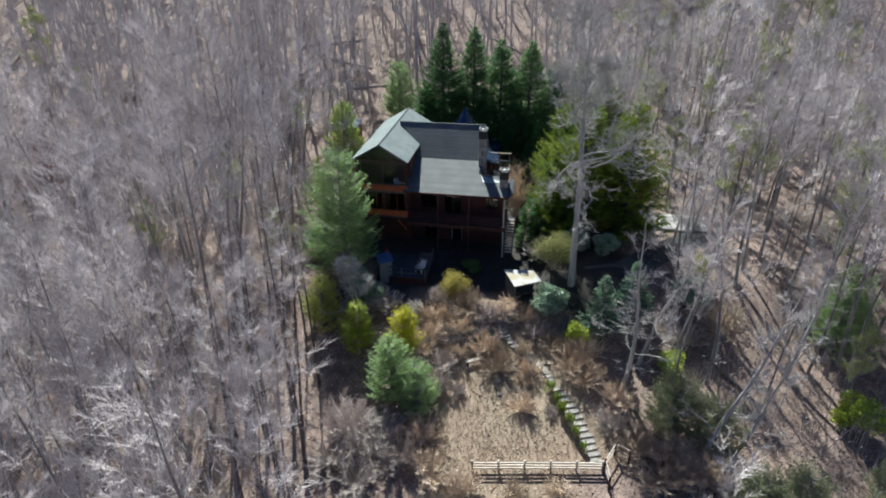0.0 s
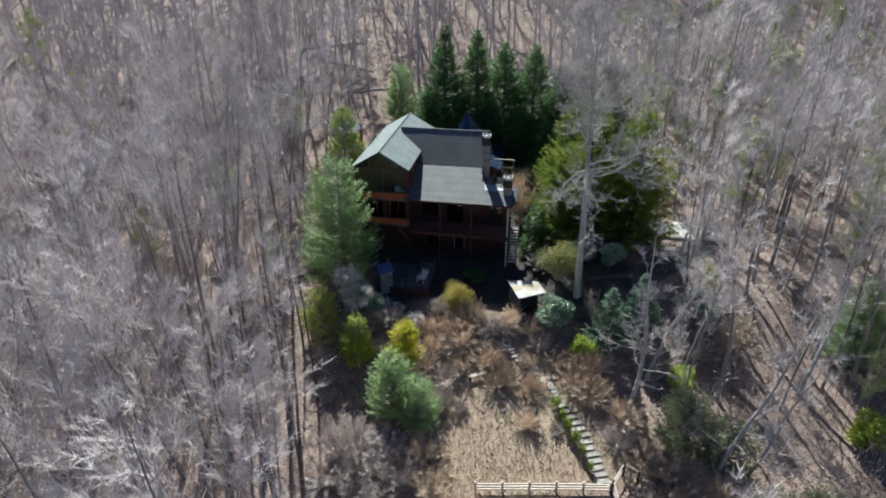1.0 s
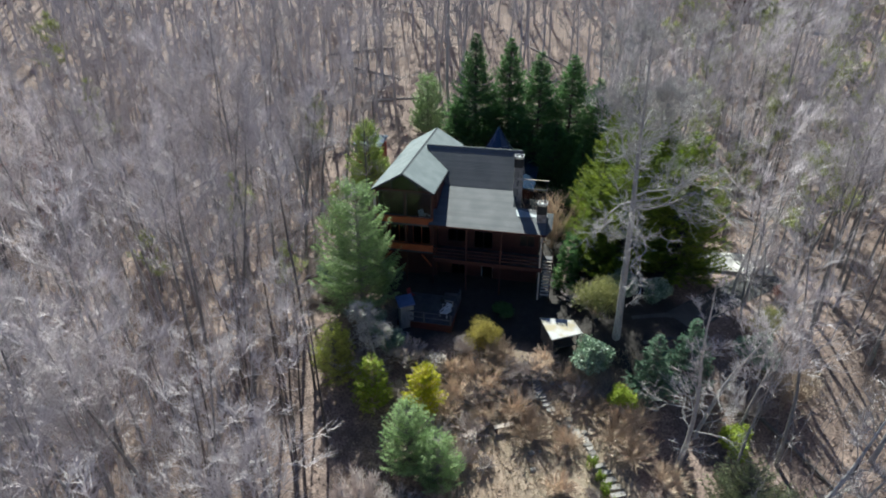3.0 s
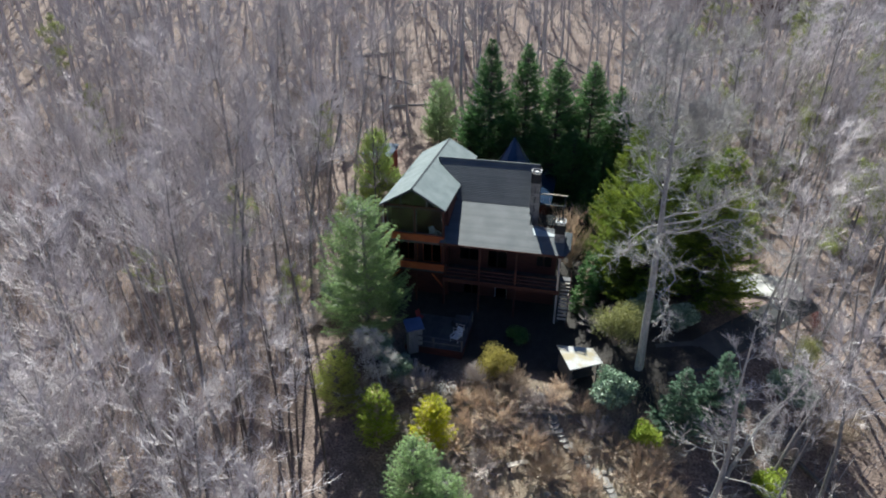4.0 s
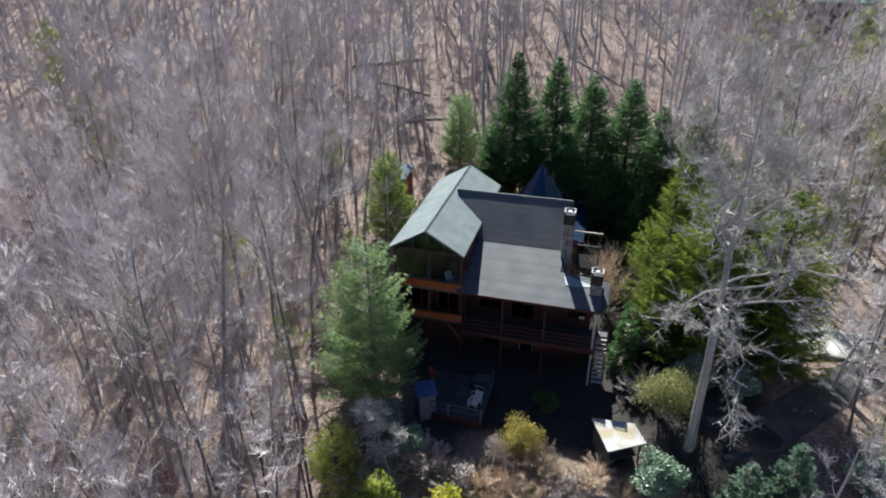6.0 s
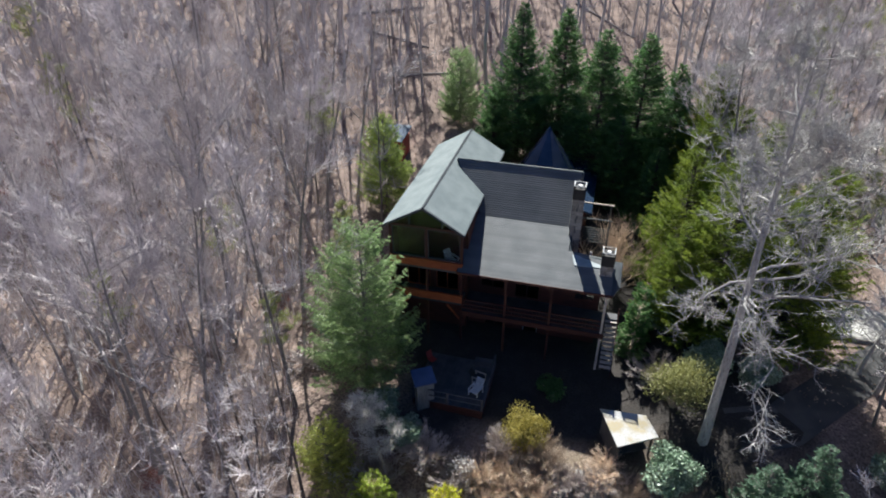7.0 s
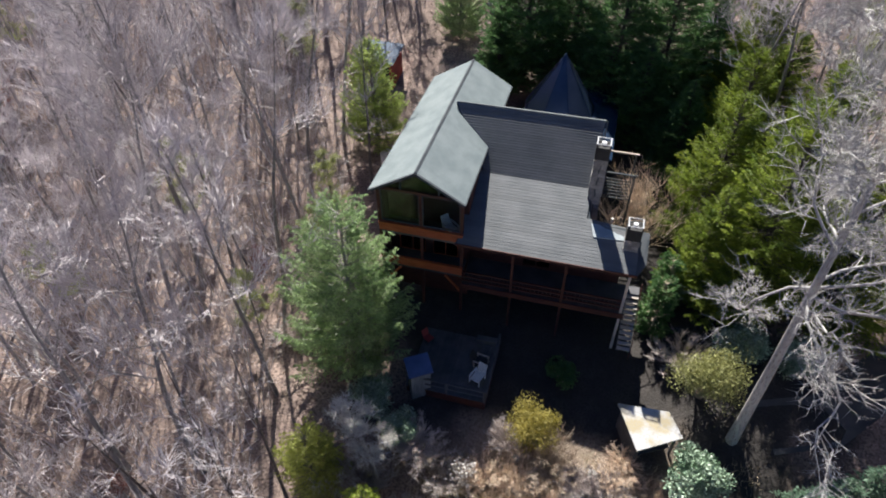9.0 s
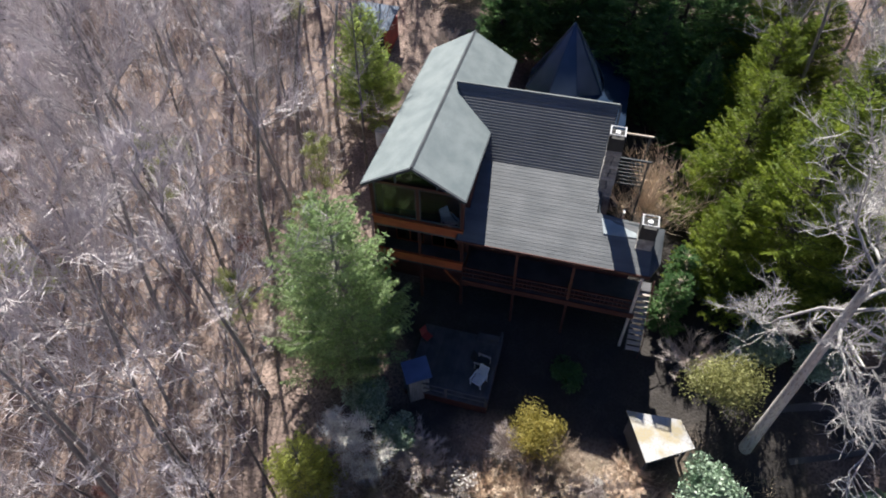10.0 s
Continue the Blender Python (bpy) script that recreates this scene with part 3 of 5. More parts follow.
def wood_tris(build):
    """A Build of quads as an array of triangles."""
    v = np.array(build.v)
    q = np.array([f for f in build.f if len(f) == 4])
    return np.concatenate([v[q[:, [0, 1, 2]]], v[q[:, [0, 2, 3]]]])


TREE_GROUP = "bare forest trees"
LOOKS = ("slender grey leafless tree on leaf-strewn ground", "tall grey-brown leafless tree with upswept limbs", "leafless forest tree with a fine twiggy crown")
protos = []
for k in range(7):
    h = (17, 19, 15, 20, 18, 13, 16)[k]
    wood, tw = bare_tree(100 + k, h, (0.13, 0.155, 0.11, 0.175, 0.14, 0.095, 0.12)[k], 15, 6, 11, start=(0.4, 0.45, 0.3, 0.5, 0.42, 0.25, 0.35)[k], spread=0.85, twig_r=0.0135)
    protos.append((wood.mesh("trunk", BARK, True), tri_mesh("crown", tw, TWIG), wood, tw))


def clear_of_trees(x, y):
    """Where the woods leave room: the garden, the house, the drive."""
    if -9.5 < x < 13.5 and 20 < y < 82 or -13.5 < x < -9 and 54 < y < 80:
        return True
    if 13 <= x < 23 and 48 < y < 68 or 23 <= x < 30 and 57 < y < 67:
        return True
    if 13 <= x < 19 and 26 < y < 48:
        return True
    if -17.5 < x <= -9.5 and 31 < y < 49:
        return True
    if -14.5 < x <= -9.5 and 36 < y < 66:
        return True
    if 43 < x < 62 and 122 < y < 143:
        return True
    if -19 < x < -9 and 78 < y < 92:
        return True
    if -10 < x < 16 and 80 < y < 96:
        return True
    return False


rng = random.Random(5)
spots, cells = [], {}
tries = 0
while len(spots) < 1050 and tries < 60000:
    tries += 1
    y = 22 + 150 * rng.random() ** 1.25
    half = 26 + 0.75 * y
    x = rng.uniform(-half, half)
    if clear_of_trees(x, y):
        continue
    if 17 < x < 38 and 16 < y < 41 or 18 < x < 33 and 40 < y < 50 and rng.random() < 0.6:
        continue
    if y > 95 and -25 < x < 30 and rng.random() < 0.4:
        continue
    key = (int(x // 2.6), int(y // 2.6))
    near = [q for i in (-1, 0, 1) for j in (-1, 0, 1) for q in cells.get((key[0] + i, key[1] + j), ())]
    if any((x - a) ** 2 + (y - b) ** 2 < 2.3 ** 2 for a, b in near):
        continue
    cells.setdefault(key, []).append((x, y))
    spots.append((x, y))
spots.sort(key=lambda s: s[0] ** 2 * 0.5 + (s[1] - 45) ** 2)
for n, (x, y) in enumerate(spots[:290]):
    tr, cr, _, _ = protos[n % 7]
    s = rng.uniform(0.8, 1.15)
    t = thing("bare_tree", pose(x, y, gz(x, y), rng.gauss(0, 2), rng.gauss(0, 2), rng.uniform(0, 360)) @ Matrix.Scale(s, 4), LOOKS[n % 3], "tree", TREE_GROUP)
    part("trunk", tr, None, t)
    part("crown", cr, None, t)
t_bare = t
light = []
for k in range(5):
    wood, tw = bare_tree(300 + k, (17, 19, 15, 20, 16)[k], (0.19, 0.2, 0.15, 0.22, 0.17)[k], 10, 4, 12, start=0.42, spread=0.85, twig_r=0.024)
    light.append(np.concatenate([wood_tris(wood), tw]))
far = []
for n, (x, y) in enumerate(spots[290:]):
    m = np.array((pose(x, y, gz(x, y), rng.gauss(0, 2), rng.gauss(0, 2), rng.uniform(0, 360)) @ Matrix.Scale(rng.uniform(0.8, 1.2), 4)))
    far.append(light[n % 5] @ m[:3, :3].T + m[:3, 3])
far = np.concatenate(far)
tagged(new("far_woods", tri_mesh("far_woods", far, WOODS)), "grey leafless woods covering the hillside", "woods", kind="stuff")


# thin saplings and whips under the trees
tr2 = np.random.default_rng(9)
n = 9000
py = 22 + 120 * tr2.random(n) ** 1.2
px = tr2.uniform(-1, 1, n) * (28 + 0.75 * py)
py[6000:] = tr2.uniform(84, 150, 3000)
px[6000:] = tr2.uniform(-45, 45, 3000)
keep = np.array([not clear_of_trees(a, b) for a, b in zip(px, py)])
px, py = px[keep], py[keep]
n = len(px)
foot = np.stack([px, py, ground_z(px, py) - 0.1], 1)
up = np.stack([tr2.normal(0, 0.14, n), tr2.normal(0, 0.14, n), np.ones(n)], 1)
tall = tr2.uniform(1.5, 6.0, n)
tris = [spikes(foot, up, tall, 0.008 + 0.004 * tall)]
for _ in range(9):
    f = tr2.uniform(0.25, 0.95, n)
    way = np.stack([tr2.normal(0, 1, n), tr2.normal(0, 1, n), tr2.uniform(0.1, 1.2, n)], 1)
    unit = up / np.linalg.norm(up, axis=1, keepdims=True)
    tris.append(spikes(foot + unit * (tall * f)[:, None], way, 0.25 * tall * (1.15 - f) + 0.2, np.full(n, 0.012)))
n = 2800
py = tr2.uniform(30, 98, n)
px = -14 - 50 * tr2.random(n) ** 1.1
keep = np.array([not clear_of_trees(a, b) for a, b in zip(px, py)])
px, py = px[keep], py[keep]
n = len(px)
foot = np.stack([px, py, ground_z(px, py) - 0.1], 1)
up = np.stack([tr2.normal(0, 0.16, n), tr2.normal(0, 0.16, n), np.ones(n)], 1)
unit = up / np.linalg.norm(up, axis=1, keepdims=True)
tall = tr2.uniform(2.5, 8.0, n)
tris.append(spikes(foot, up, tall, 0.01 + 0.004 * tall))
for _ in range(12):
    f = tr2.uniform(0.3, 0.98, n)
    way = np.stack([tr2.normal(0, 1, n), tr2.normal(0, 1, n), tr2.uniform(0.0, 1.2, n)], 1)
    tris.append(spikes(foot + unit * (tall * f)[:, None], way, 0.28 * tall * (1.2 - f) + 0.3, np.full(n, 0.013)))
tagged(new("thicket", tri_mesh("thicket", np.concatenate(tris), WOODS)), "thin leafless saplings and whips under the trees", "undergrowth", kind="stuff")


def leaf_quads(centres, ways, lengths, widths, rng2):
    """Small leaf or needle blades, two triangles each, folded along the middle."""
    c, w = np.asarray(centres), np.asarray(ways)
    w = w / (np.linalg.norm(w, axis=1, keepdims=True) + 1e-9)
    r = rng2.normal(size=c.shape)
    s = np.cross(w, r)
    s /= np.linalg.norm(s, axis=1, keepdims=True) + 1e-9
    L, W = np.asarray(lengths)[:, None], np.asarray(widths)[:, None]
    return np.stack([c - w * L * 0.5, c + s * W * 0.5, c + w * L * 0.5, c - s * W * 0.5], 1)


def conifer(seed, height, radius, boughs, blades, droop=0.25, skirt=0.06, shape=1.0, blade=0.2, width=0.05, tuft=0.3, upturn=0.2):
    """A conifer: a trunk with curving boughs, each bough a flat spray of side shoots set with needle blades."""
    rg, r2 = random.Random(seed), np.random.default_rng(seed)
    wood = Build()
    wood.tube([(0, 0, -0.4), (0, 0, height * 0.5), (0, 0, height * 0.98)], [0.013 * height + 0.05, 0.008 * height + 0.02, 0.015], 7)
    cs, ws = [], []
    lobes = [(rg.uniform(0, math.tau), rg.uniform(0.82, 1.18)) for _ in range(7)]
    for k in range(boughs):
        a = rg.uniform(0, math.tau)
        u = skirt + (0.985 - skirt) * rg.random() ** 1.1
        bulge = sum(w * max(0.0, math.cos(a - c)) ** 4 for c, w in lobes) / (1e-6 + sum(max(0.0, math.cos(a - c)) ** 4 for c, w in lobes))
        reach = radius * (1 - u) ** shape * rg.uniform(0.7, 1.12) * bulge + 0.15
        rise = rg.uniform(-0.12, 0.2) + 0.55 * u - droop
        out, side, z0 = np.array([math.cos(a), math.sin(a), 0]), np.array([-math.sin(a), math.cos(a), 0]), height * u

        def along(f):
            """Points of the bough at the shares f of its length."""
            f = np.asarray(f)[:, None]
            return np.array([0, 0, z0]) + out * reach * f + np.array([0, 0, 1]) * reach * (rise * f + upturn * f ** 3)

        wood.tube(along([0, 0.5, 0.95]), [0.035, 0.02, 0.006], 3)
        n = max(10, int(blades * (reach / radius) ** 1.2))
        shoots = max(5, int(reach * 7))
        pick = r2.integers(0, shoots, n)
        f = 0.22 + 0.8 * (pick + 0.5) / shoots
        hand = np.where(pick % 2 == 0, 1.0, -1.0)[:, None]
        long = (0.42 * reach * (1.12 - f) + 0.08)[:, None] * r2.uniform(0.7, 1.15, shoots)[pick][:, None]
        tilt = r2.normal(0, 0.12, shoots)[pick][:, None]
        way = out * 0.75 + side * hand * 0.75 + np.array([0, 0, 1]) * (tilt + 0.12)
        g = r2.uniform(0.05, 1.0, n)[:, None]
        base = along(f) + way * long * g - np.array([0, 0, 1]) * 0.25 * long * g * g + r2.normal(size=(n, 3)) * 0.035
        cs.append(base)
        ws.append(way + side * r2.normal(0, 0.5, (n, 1)) + r2.normal(size=(n, 3)) * tuft + np.array([0, 0, 0.25 * tuft]))
    cs, ws = np.concatenate(cs), np.concatenate(ws)
    n = len(cs)
    return wood, leaf_quads(cs, ws, r2.uniform(0.6, 1.25, n) * blade, r2.uniform(0.6, 1.3, n) * width, r2)


def leafy(seed, height, radius, leaves, lumps=9, size=0.16, wide=0.07, hollow=0.55):
    """A rounded leafy shrub: stems and leaves gathered in uneven lumps with gaps."""
    rg, r2 = random.Random(seed), np.random.default_rng(seed)
    wood, cs, ws = Build(), [], []
    for k in range(lumps):
        a, rr = rg.uniform(0, math.tau), radius * rg.uniform(0.1, 0.72)
        c = np.array([math.cos(a) * rr, math.sin(a) * rr, height * rg.uniform(0.35, 0.85) * (1 - 0.35 * (rr / radius) ** 2)])
        wood.tube([(0, 0, -0.2), Vector(c) * 0.5 + Vector((0, 0, -0.1)), Vector(c)], [0.05, 0.03, 0.012], 4)
        n = leaves // lumps
        d = r2.normal(size=(n, 3))
        d /= np.linalg.norm(d, axis=1, keepdims=True)
        size_l = np.array([radius * 0.5, radius * 0.5, height * 0.27]) * rg.uniform(0.65, 1.15)
        cs.append(c + d * size_l * r2.uniform(hollow, 1.08, (n, 1)))
        ws.append(d * 0.6 + r2.normal(size=(n, 3)) * 0.6)
    cs, ws = np.concatenate(cs), np.concatenate(ws)
    keep = cs[:, 2] > 0.02
    cs, ws = cs[keep], ws[keep]
    n = len(cs)
    return wood, leaf_quads(cs, ws, r2.uniform(0.6, 1.3, n) * size, r2.uniform(0.6, 1.3, n) * wide, r2)


def plant(name, wood, quads, wood_mat, leaf_mat, x, y, label, category, group="", turn=0.0, scale=1.0, foliage="crown", stem="trunk"):
    t = thing(name, pose(x, y, gz(x, y), 0, 0, turn) @ Matrix.Scale(scale, 4), label, category, group)
    part(stem, wood.mesh(stem, wood_mat, True), None, t)
    part(foliage, tri_mesh(foliage, quads, leaf_mat, 4), None, t)
    return t


def again(t, x, y, turn, scale, label=""):
    c = copy_thing(t, pose(x, y, gz(x, y), 0, 0, turn))
    c.scale = (scale, scale, scale)
    return tagged(c, label)


# spruces behind the house
SPRUCE_BARK = mat("dark_spruce_bark", (0.06, 0.05, 0.045), (0.10, 0.085, 0.075), 0.7, 0.9, 0.5, 14)
w, q = conifer(11, 16.0, 5.0, 560, 190, 0.14, shape=0.92, blade=0.34, width=0.075, tuft=0.2)
spruce = plant("spruce", w, q, SPRUCE_BARK, SPRUCE, 0.0, 86.0, "tall dark green pointed spruce", "tree", "spruces behind the house")
again(spruce, 4.3, 87.2, 70, 0.94)
w, q = conifer(12, 15.0, 4.9, 520, 190, 0.14, shape=0.85, blade=0.34, width=0.075, tuft=0.2)
spruce2 = plant("spruce", w, q, SPRUCE_BARK, SPRUCE, 7.6, 82.8, "dark green spruce with ragged boughs", "tree", "spruces behind the house")
again(spruce2, 11.3, 82.2, 130, 1.0)
again(spruce2, 14.6, 83.0, 200, 0.8)
again(spruce2, -2.4, 85.0, 270, 0.55)
again(spruce2, 9.4, 79.0, 320, 0.6)
again(spruce2, 12.2, 75.6, 20, 0.55, "dark spruce behind the pergola")

# hemlocks beside the tall bare oak
w, q = conifer(13, 15.0, 5.0, 360, 270, 0.12, shape=0.66, blade=0.36, width=0.06, tuft=0.18, upturn=0.3)
hem = plant("hemlock", w, q, SPRUCE_BARK, HEMLOCK, 14.6, 62.0, "broad dark hemlock with yellow-green sunlit boughs", "tree", "hemlocks")
again(hem, 19.3, 61.0, 100, 0.95)
again(hem, 17.5, 66.5, 220, 1.0)
again(hem, 13.2, 68.5, 300, 0.8)
again(hem, 11.7, 62.4, 200, 0.62)
again(hem, 15.8, 75.0, 30, 0.75)
again(hem, 17.8, 81.5, 310, 0.85)
again(hem, 19.0, 77.0, 160, 0.75)
again(hem, 20.5, 71.5, 250, 0.7)

# white pines round the yard
w, q = conifer(14, 12.0, 3.7, 300, 260, -0.02, shape=0.45, blade=0.30, width=0.055, tuft=0.55, upturn=0.3)
pine = plant("white_pine", w, q, BARK, PINE, -10.0, 56.6, "soft green white pine beside the yard", "tree", "white pines")
w, q = conifer(17, 9.2, 2.9, 240, 200, 0.0, shape=0.5, blade=0.28, width=0.06, tuft=0.5, upturn=0.3)
PINE_FRESH = mat("fresh_green_needles", (0.27, 0.36, 0.09), (0.44, 0.52, 0.16), 0.6, 0.6, 0, 6, leaf=0.55, isle=0.3)
plant("pine_tree", w, q, BARK, PINE_FRESH, -12.3, 77.0, "fresh green pine standing close beside the house", "tree")
again(pine, -6.4, 92.0, 200, 0.68, "young green pine behind the house")
w, q = conifer(16, 5.2, 2.4, 190, 190, -0.2, skirt=0.02, shape=0.5, blade=0.24, width=0.045, tuft=0.6, upturn=0.35)
PINE_YOUNG = mat("light_green_needles", (0.30, 0.43, 0.20), (0.48, 0.62, 0.32), 0.6, 0.6, 0, 6, leaf=0.55, isle=0.3)
bushy = plant("young_pine", w, q, BARK, PINE_YOUNG, -4.3, 41.6, "bushy light green young pine in the garden", "tree", "young pines")
again(bushy, -2.1, 40.2, 20, 0.82)
w, q = conifer(20, 6.5, 2.4, 190, 190, -0.15, skirt=0.02, shape=0.45, blade=0.24, width=0.05, tuft=0.6, upturn=0.35)
PINE_YELLOW = mat("yellow_green_needles", (0.36, 0.40, 0.09), (0.54, 0.57, 0.17), 0.6, 0.6, 0, 6, leaf=0.55, isle=0.3)
plant("young_pine", w, q, BARK, PINE_YELLOW, -11.0, 48.5, "yellow-green young pine on the wood's edge", "tree", "young pines", scale=0.8)
PINE_GREY = mat("grey_green_needles", (0.24, 0.28, 0.15), (0.38, 0.41, 0.25), 0.6, 0.6, 0, 6, leaf=0.55, isle=0.3)
w, q = conifer(29, 4.8, 2.6, 170, 170, -0.15, skirt=0.02, shape=0.4, blade=0.22, width=0.045, tuft=0.7, upturn=0.35)
slope_pine = plant("slope_pine", w, q, BARK, PINE_GREY, 18.3, 37.8, "spreading grey-green pine on the slope", "tree", "pines on the slope")
for x, y, turn, sc in ((20.9, 36.4, 100, 0.9), (22.0, 30.2, 33, 0.9), (25.0, 30.5, 77, 0.9), (32.0, 31.5, 10, 0.7)):
    again(slope_pine, x, y, turn, sc)
again(pine, 35.0, 46.0, 77, 0.7, "green pine among the bare trees")

# blue spruces
w, q = conifer(15, 4.6, 1.7, 170, 120, 0.2, blade=0.22, width=0.055)
bspruce = plant("blue_spruce", w, q, BARK, BLUE_SPRUCE, 14.3, 47.6, "blue-green spruce beside the drive", "tree", "blue spruces", scale=1.25)
again(bspruce, 17.2, 48.4, 99, 1.35, "broad blue-green spruce beside the drive")

# shrubs with leaves
w, q = conifer(18, 4.0, 1.3, 170, 110, -0.8, skirt=0.03, shape=0.6, blade=0.17, width=0.05, tuft=0.5)
plant("golden_arborvitae", w, q, SHRUB_TWIG, GOLD, -3.6, 45.7, "bright yellow pointed arborvitae in the garden", "shrub", foliage="foliage", scale=1.15)
w, q = conifer(19, 4.2, 1.3, 170, 110, -0.65, skirt=0.03, shape=0.6, blade=0.17, width=0.05, tuft=0.5)
plant("green_arborvitae", w, q, SHRUB_TWIG, LIME, -7.5, 46.0, "yellow-green feathery arborvitae beside the woods", "shrub", foliage="foliage", scale=1.2)
w, q = leafy(22, 2.7, 1.7, 6500, 14, 0.24, 0.12)
rhodo = plant("rhododendron", w, q, SHRUB_TWIG, RHODO, 10.0, 49.8, "pale grey-green rhododendron beside the shed", "shrub", "rhododendrons", foliage="foliage", stem="stem")
again(rhodo, 23.0, 50.0, 70, 1.05, "broad rhododendron on the slope")
again(rhodo, -13.0, 59.5, 70, 1.0, "pale green rhododendron beside the woods")
again(rhodo, -10.9, 61.5, 150, 0.9, "pale green rhododendron beside the house")
for x, y, s in ((10.9, 62.4, 0.8), (13.6, 57.6, 0.9), (16.6, 56.8, 0.8), (-8.4, 53.0, 0.8), (-6.6, 51.4, 0.7)):
    again(rhodo, x, y, x * 77 % 360, s, "dark evergreen rhododendron in the shaded yard")
w, q = leafy(23, 4.6, 2.1, 9000, 22, 0.15, 0.07, 0.3)
olive = plant("budding_shrub", w, q, SHRUB_TWIG, OLIVE, 10.9, 54.9, "olive-yellow budding shrub beside the tall oak", "shrub", "budding shrubs", foliage="foliage", stem="stem")
YELLOW = mat("yellow_budding_leaves", (0.30, 0.26, 0.06), (0.46, 0.40, 0.12), 1.0, 0.6, 0, 6, leaf=0.55, isle=0.3)
w, q = leafy(27, 2.5, 1.8, 6500, 16, 0.16, 0.07, 0.3)
plant("forsythia_shrub", w, q, SHRUB_TWIG, YELLOW, 1.1, 52.0, "yellow flowering shrub by the patio", "shrub", foliage="foliage", stem="stem")
again(olive, 24.5, 52.5, 80, 0.7)
w, q = leafy(24, 2.6, 1.3, 4500, 10, 0.2, 0.10)
lime = plant("green_shrub", w, q, SHRUB_TWIG, LIME, 19.8, 43.2, "fresh green shrub on the slope", "shrub", "green shrubs", foliage="foliage", stem="stem")
again(lime, 12.0, 46.6, 60, 0.8)
w, q = leafy(28, 1.6, 1.2, 2600, 9, 0.2, 0.09)
plant("evergreen_shrub", w, q, SHRUB_TWIG, SPRUCE, 3.0, 55.8, "low dark evergreen shrub in the shaded yard", "shrub", foliage="foliage", stem="stem")
w, q = conifer(30, 4.6, 1.1, 130, 110, 0.1, skirt=0.03, shape=0.35, blade=0.22, width=0.06)
column = plant("dark_arborvitae", w, q, SHRUB_TWIG, SPRUCE, 8.9, 60.0, "dark green upright arborvitae beside the stair", "shrub", foliage="foliage")
again(column, 9.6, 61.8, 120, 1.0)
again(lime, 33.0, 38.0, 60, 1.3)
again(lime, 6.0, 30.5, 60, 0.5)

# the tall pale oak, other single bare trees


def gnarled(seed, height, girth, limbs, seconds, thirds, twigs, start, spread, wob=0.24, droop=0.0, lean=0.012):
    """A leafless tree seen near: crooked limbs that branch three times, then fine twigs."""
    rg = random.Random(seed)
    wd, base, way, length, rad = Build(), [], [], [], []
    trunk = bent((0, 0, -0.4), (0, 0, 1), height, 10, rg, lean, 0.02)
    wd.tube(trunk, [girth * (1.15 if k == 0 else 1) * (1 - 0.9 * (k / 10) ** 1.2) for k in range(11)], 10)
    for i in range(limbs):
        u = (i + rg.random()) / limbs
        k = min(int((start + (0.97 - start) * u) * 10), 9)
        p = trunk[k].lerp(trunk[k + 1], rg.random())
        reach = height * spread * (0.36 - 0.22 * u) * rg.uniform(0.75, 1.2)
        limb = bent(p, rand_dir(rg, rg.uniform(0.05, 0.5) + 0.35 * u - droop), reach, 6, rg, wob, 0.06)
        r0 = girth * (0.30 - 0.2 * u)
        wd.tube(limb, [r0 * (1 - 0.13 * q) for q in range(7)], 5)
        for j in range(seconds):
            f = 6 * rg.uniform(0.2, 1)
            k = min(int(f), 5)
            d = (limb[k + 1] - limb[k]).normalized() + rand_dir(rg, rg.uniform(-0.5, 0.8)) * 0.9
            ln = reach * rg.uniform(0.25, 0.5)
            sub = bent(limb[k].lerp(limb[k + 1], f - k), d.normalized(), ln, 4, rg, wob * 1.2, 0.04)
            wd.tube(sub, [r0 * q for q in (0.4, 0.32, 0.25, 0.18, 0.1)], 3)
            for _ in range(thirds):
                f = 4 * rg.uniform(0.15, 1)
                k = min(int(f), 3)
                d3 = ((sub[k + 1] - sub[k]).normalized() + rand_dir(rg, rg.uniform(-0.5, 0.9)) * 0.9).normalized()
                tw_path = bent(sub[k].lerp(sub[k + 1], f - k), d3, ln * rg.uniform(0.3, 0.55), 2, rg, wob * 1.3, 0.03)
                wd.tube(tw_path, [0.020, 0.014, 0.005], 3)
                for _ in range(twigs):
                    k = rg.randint(0, 1)
                    base.append(tuple(tw_path[k].lerp(tw_path[k + 1], rg.random())))
                    way.append(tuple(d3 + rand_dir(rg, rg.uniform(-0.5, 0.9))))
                    length.append(rg.uniform(0.25, 0.65))
                    rad.append(rg.uniform(0.007, 0.012))
    return wd, spikes(base, way, length, rad)


w, tw = gnarled(401, 25.5, 0.31, 24, 9, 9, 11, 0.43, 0.82, wob=0.32, droop=0.06)
oak = thing("oak_tree", pose(12.35, 52.3, gz(12.35, 52.3), 0, 0, 40), "tall pale-barked leafless oak with crooked spreading limbs", "tree")
part("trunk", w.mesh("trunk", PALE_BARK, True), None, oak)
part("crown", tri_mesh("crown", tw, mat("oak_twigs", (0.42, 0.40, 0.385), (0.56, 0.54, 0.52), 0.5, 0.85, 0, 8)), None, oak)
w, tw = gnarled(402, 17.0, 0.20, 16, 6, 4, 4, 0.14, 0.6, lean=0.05)
slim = thing("grey_tree", pose(15.2, 41.9, gz(15.2, 41.9), 0, 6, 0), "leaning grey leafless tree with low side branches", "tree")
part("trunk", w.mesh("trunk", PALE_BARK, True), None, slim)
part("crown", tri_mesh("crown", tw, TWIG), None, slim)
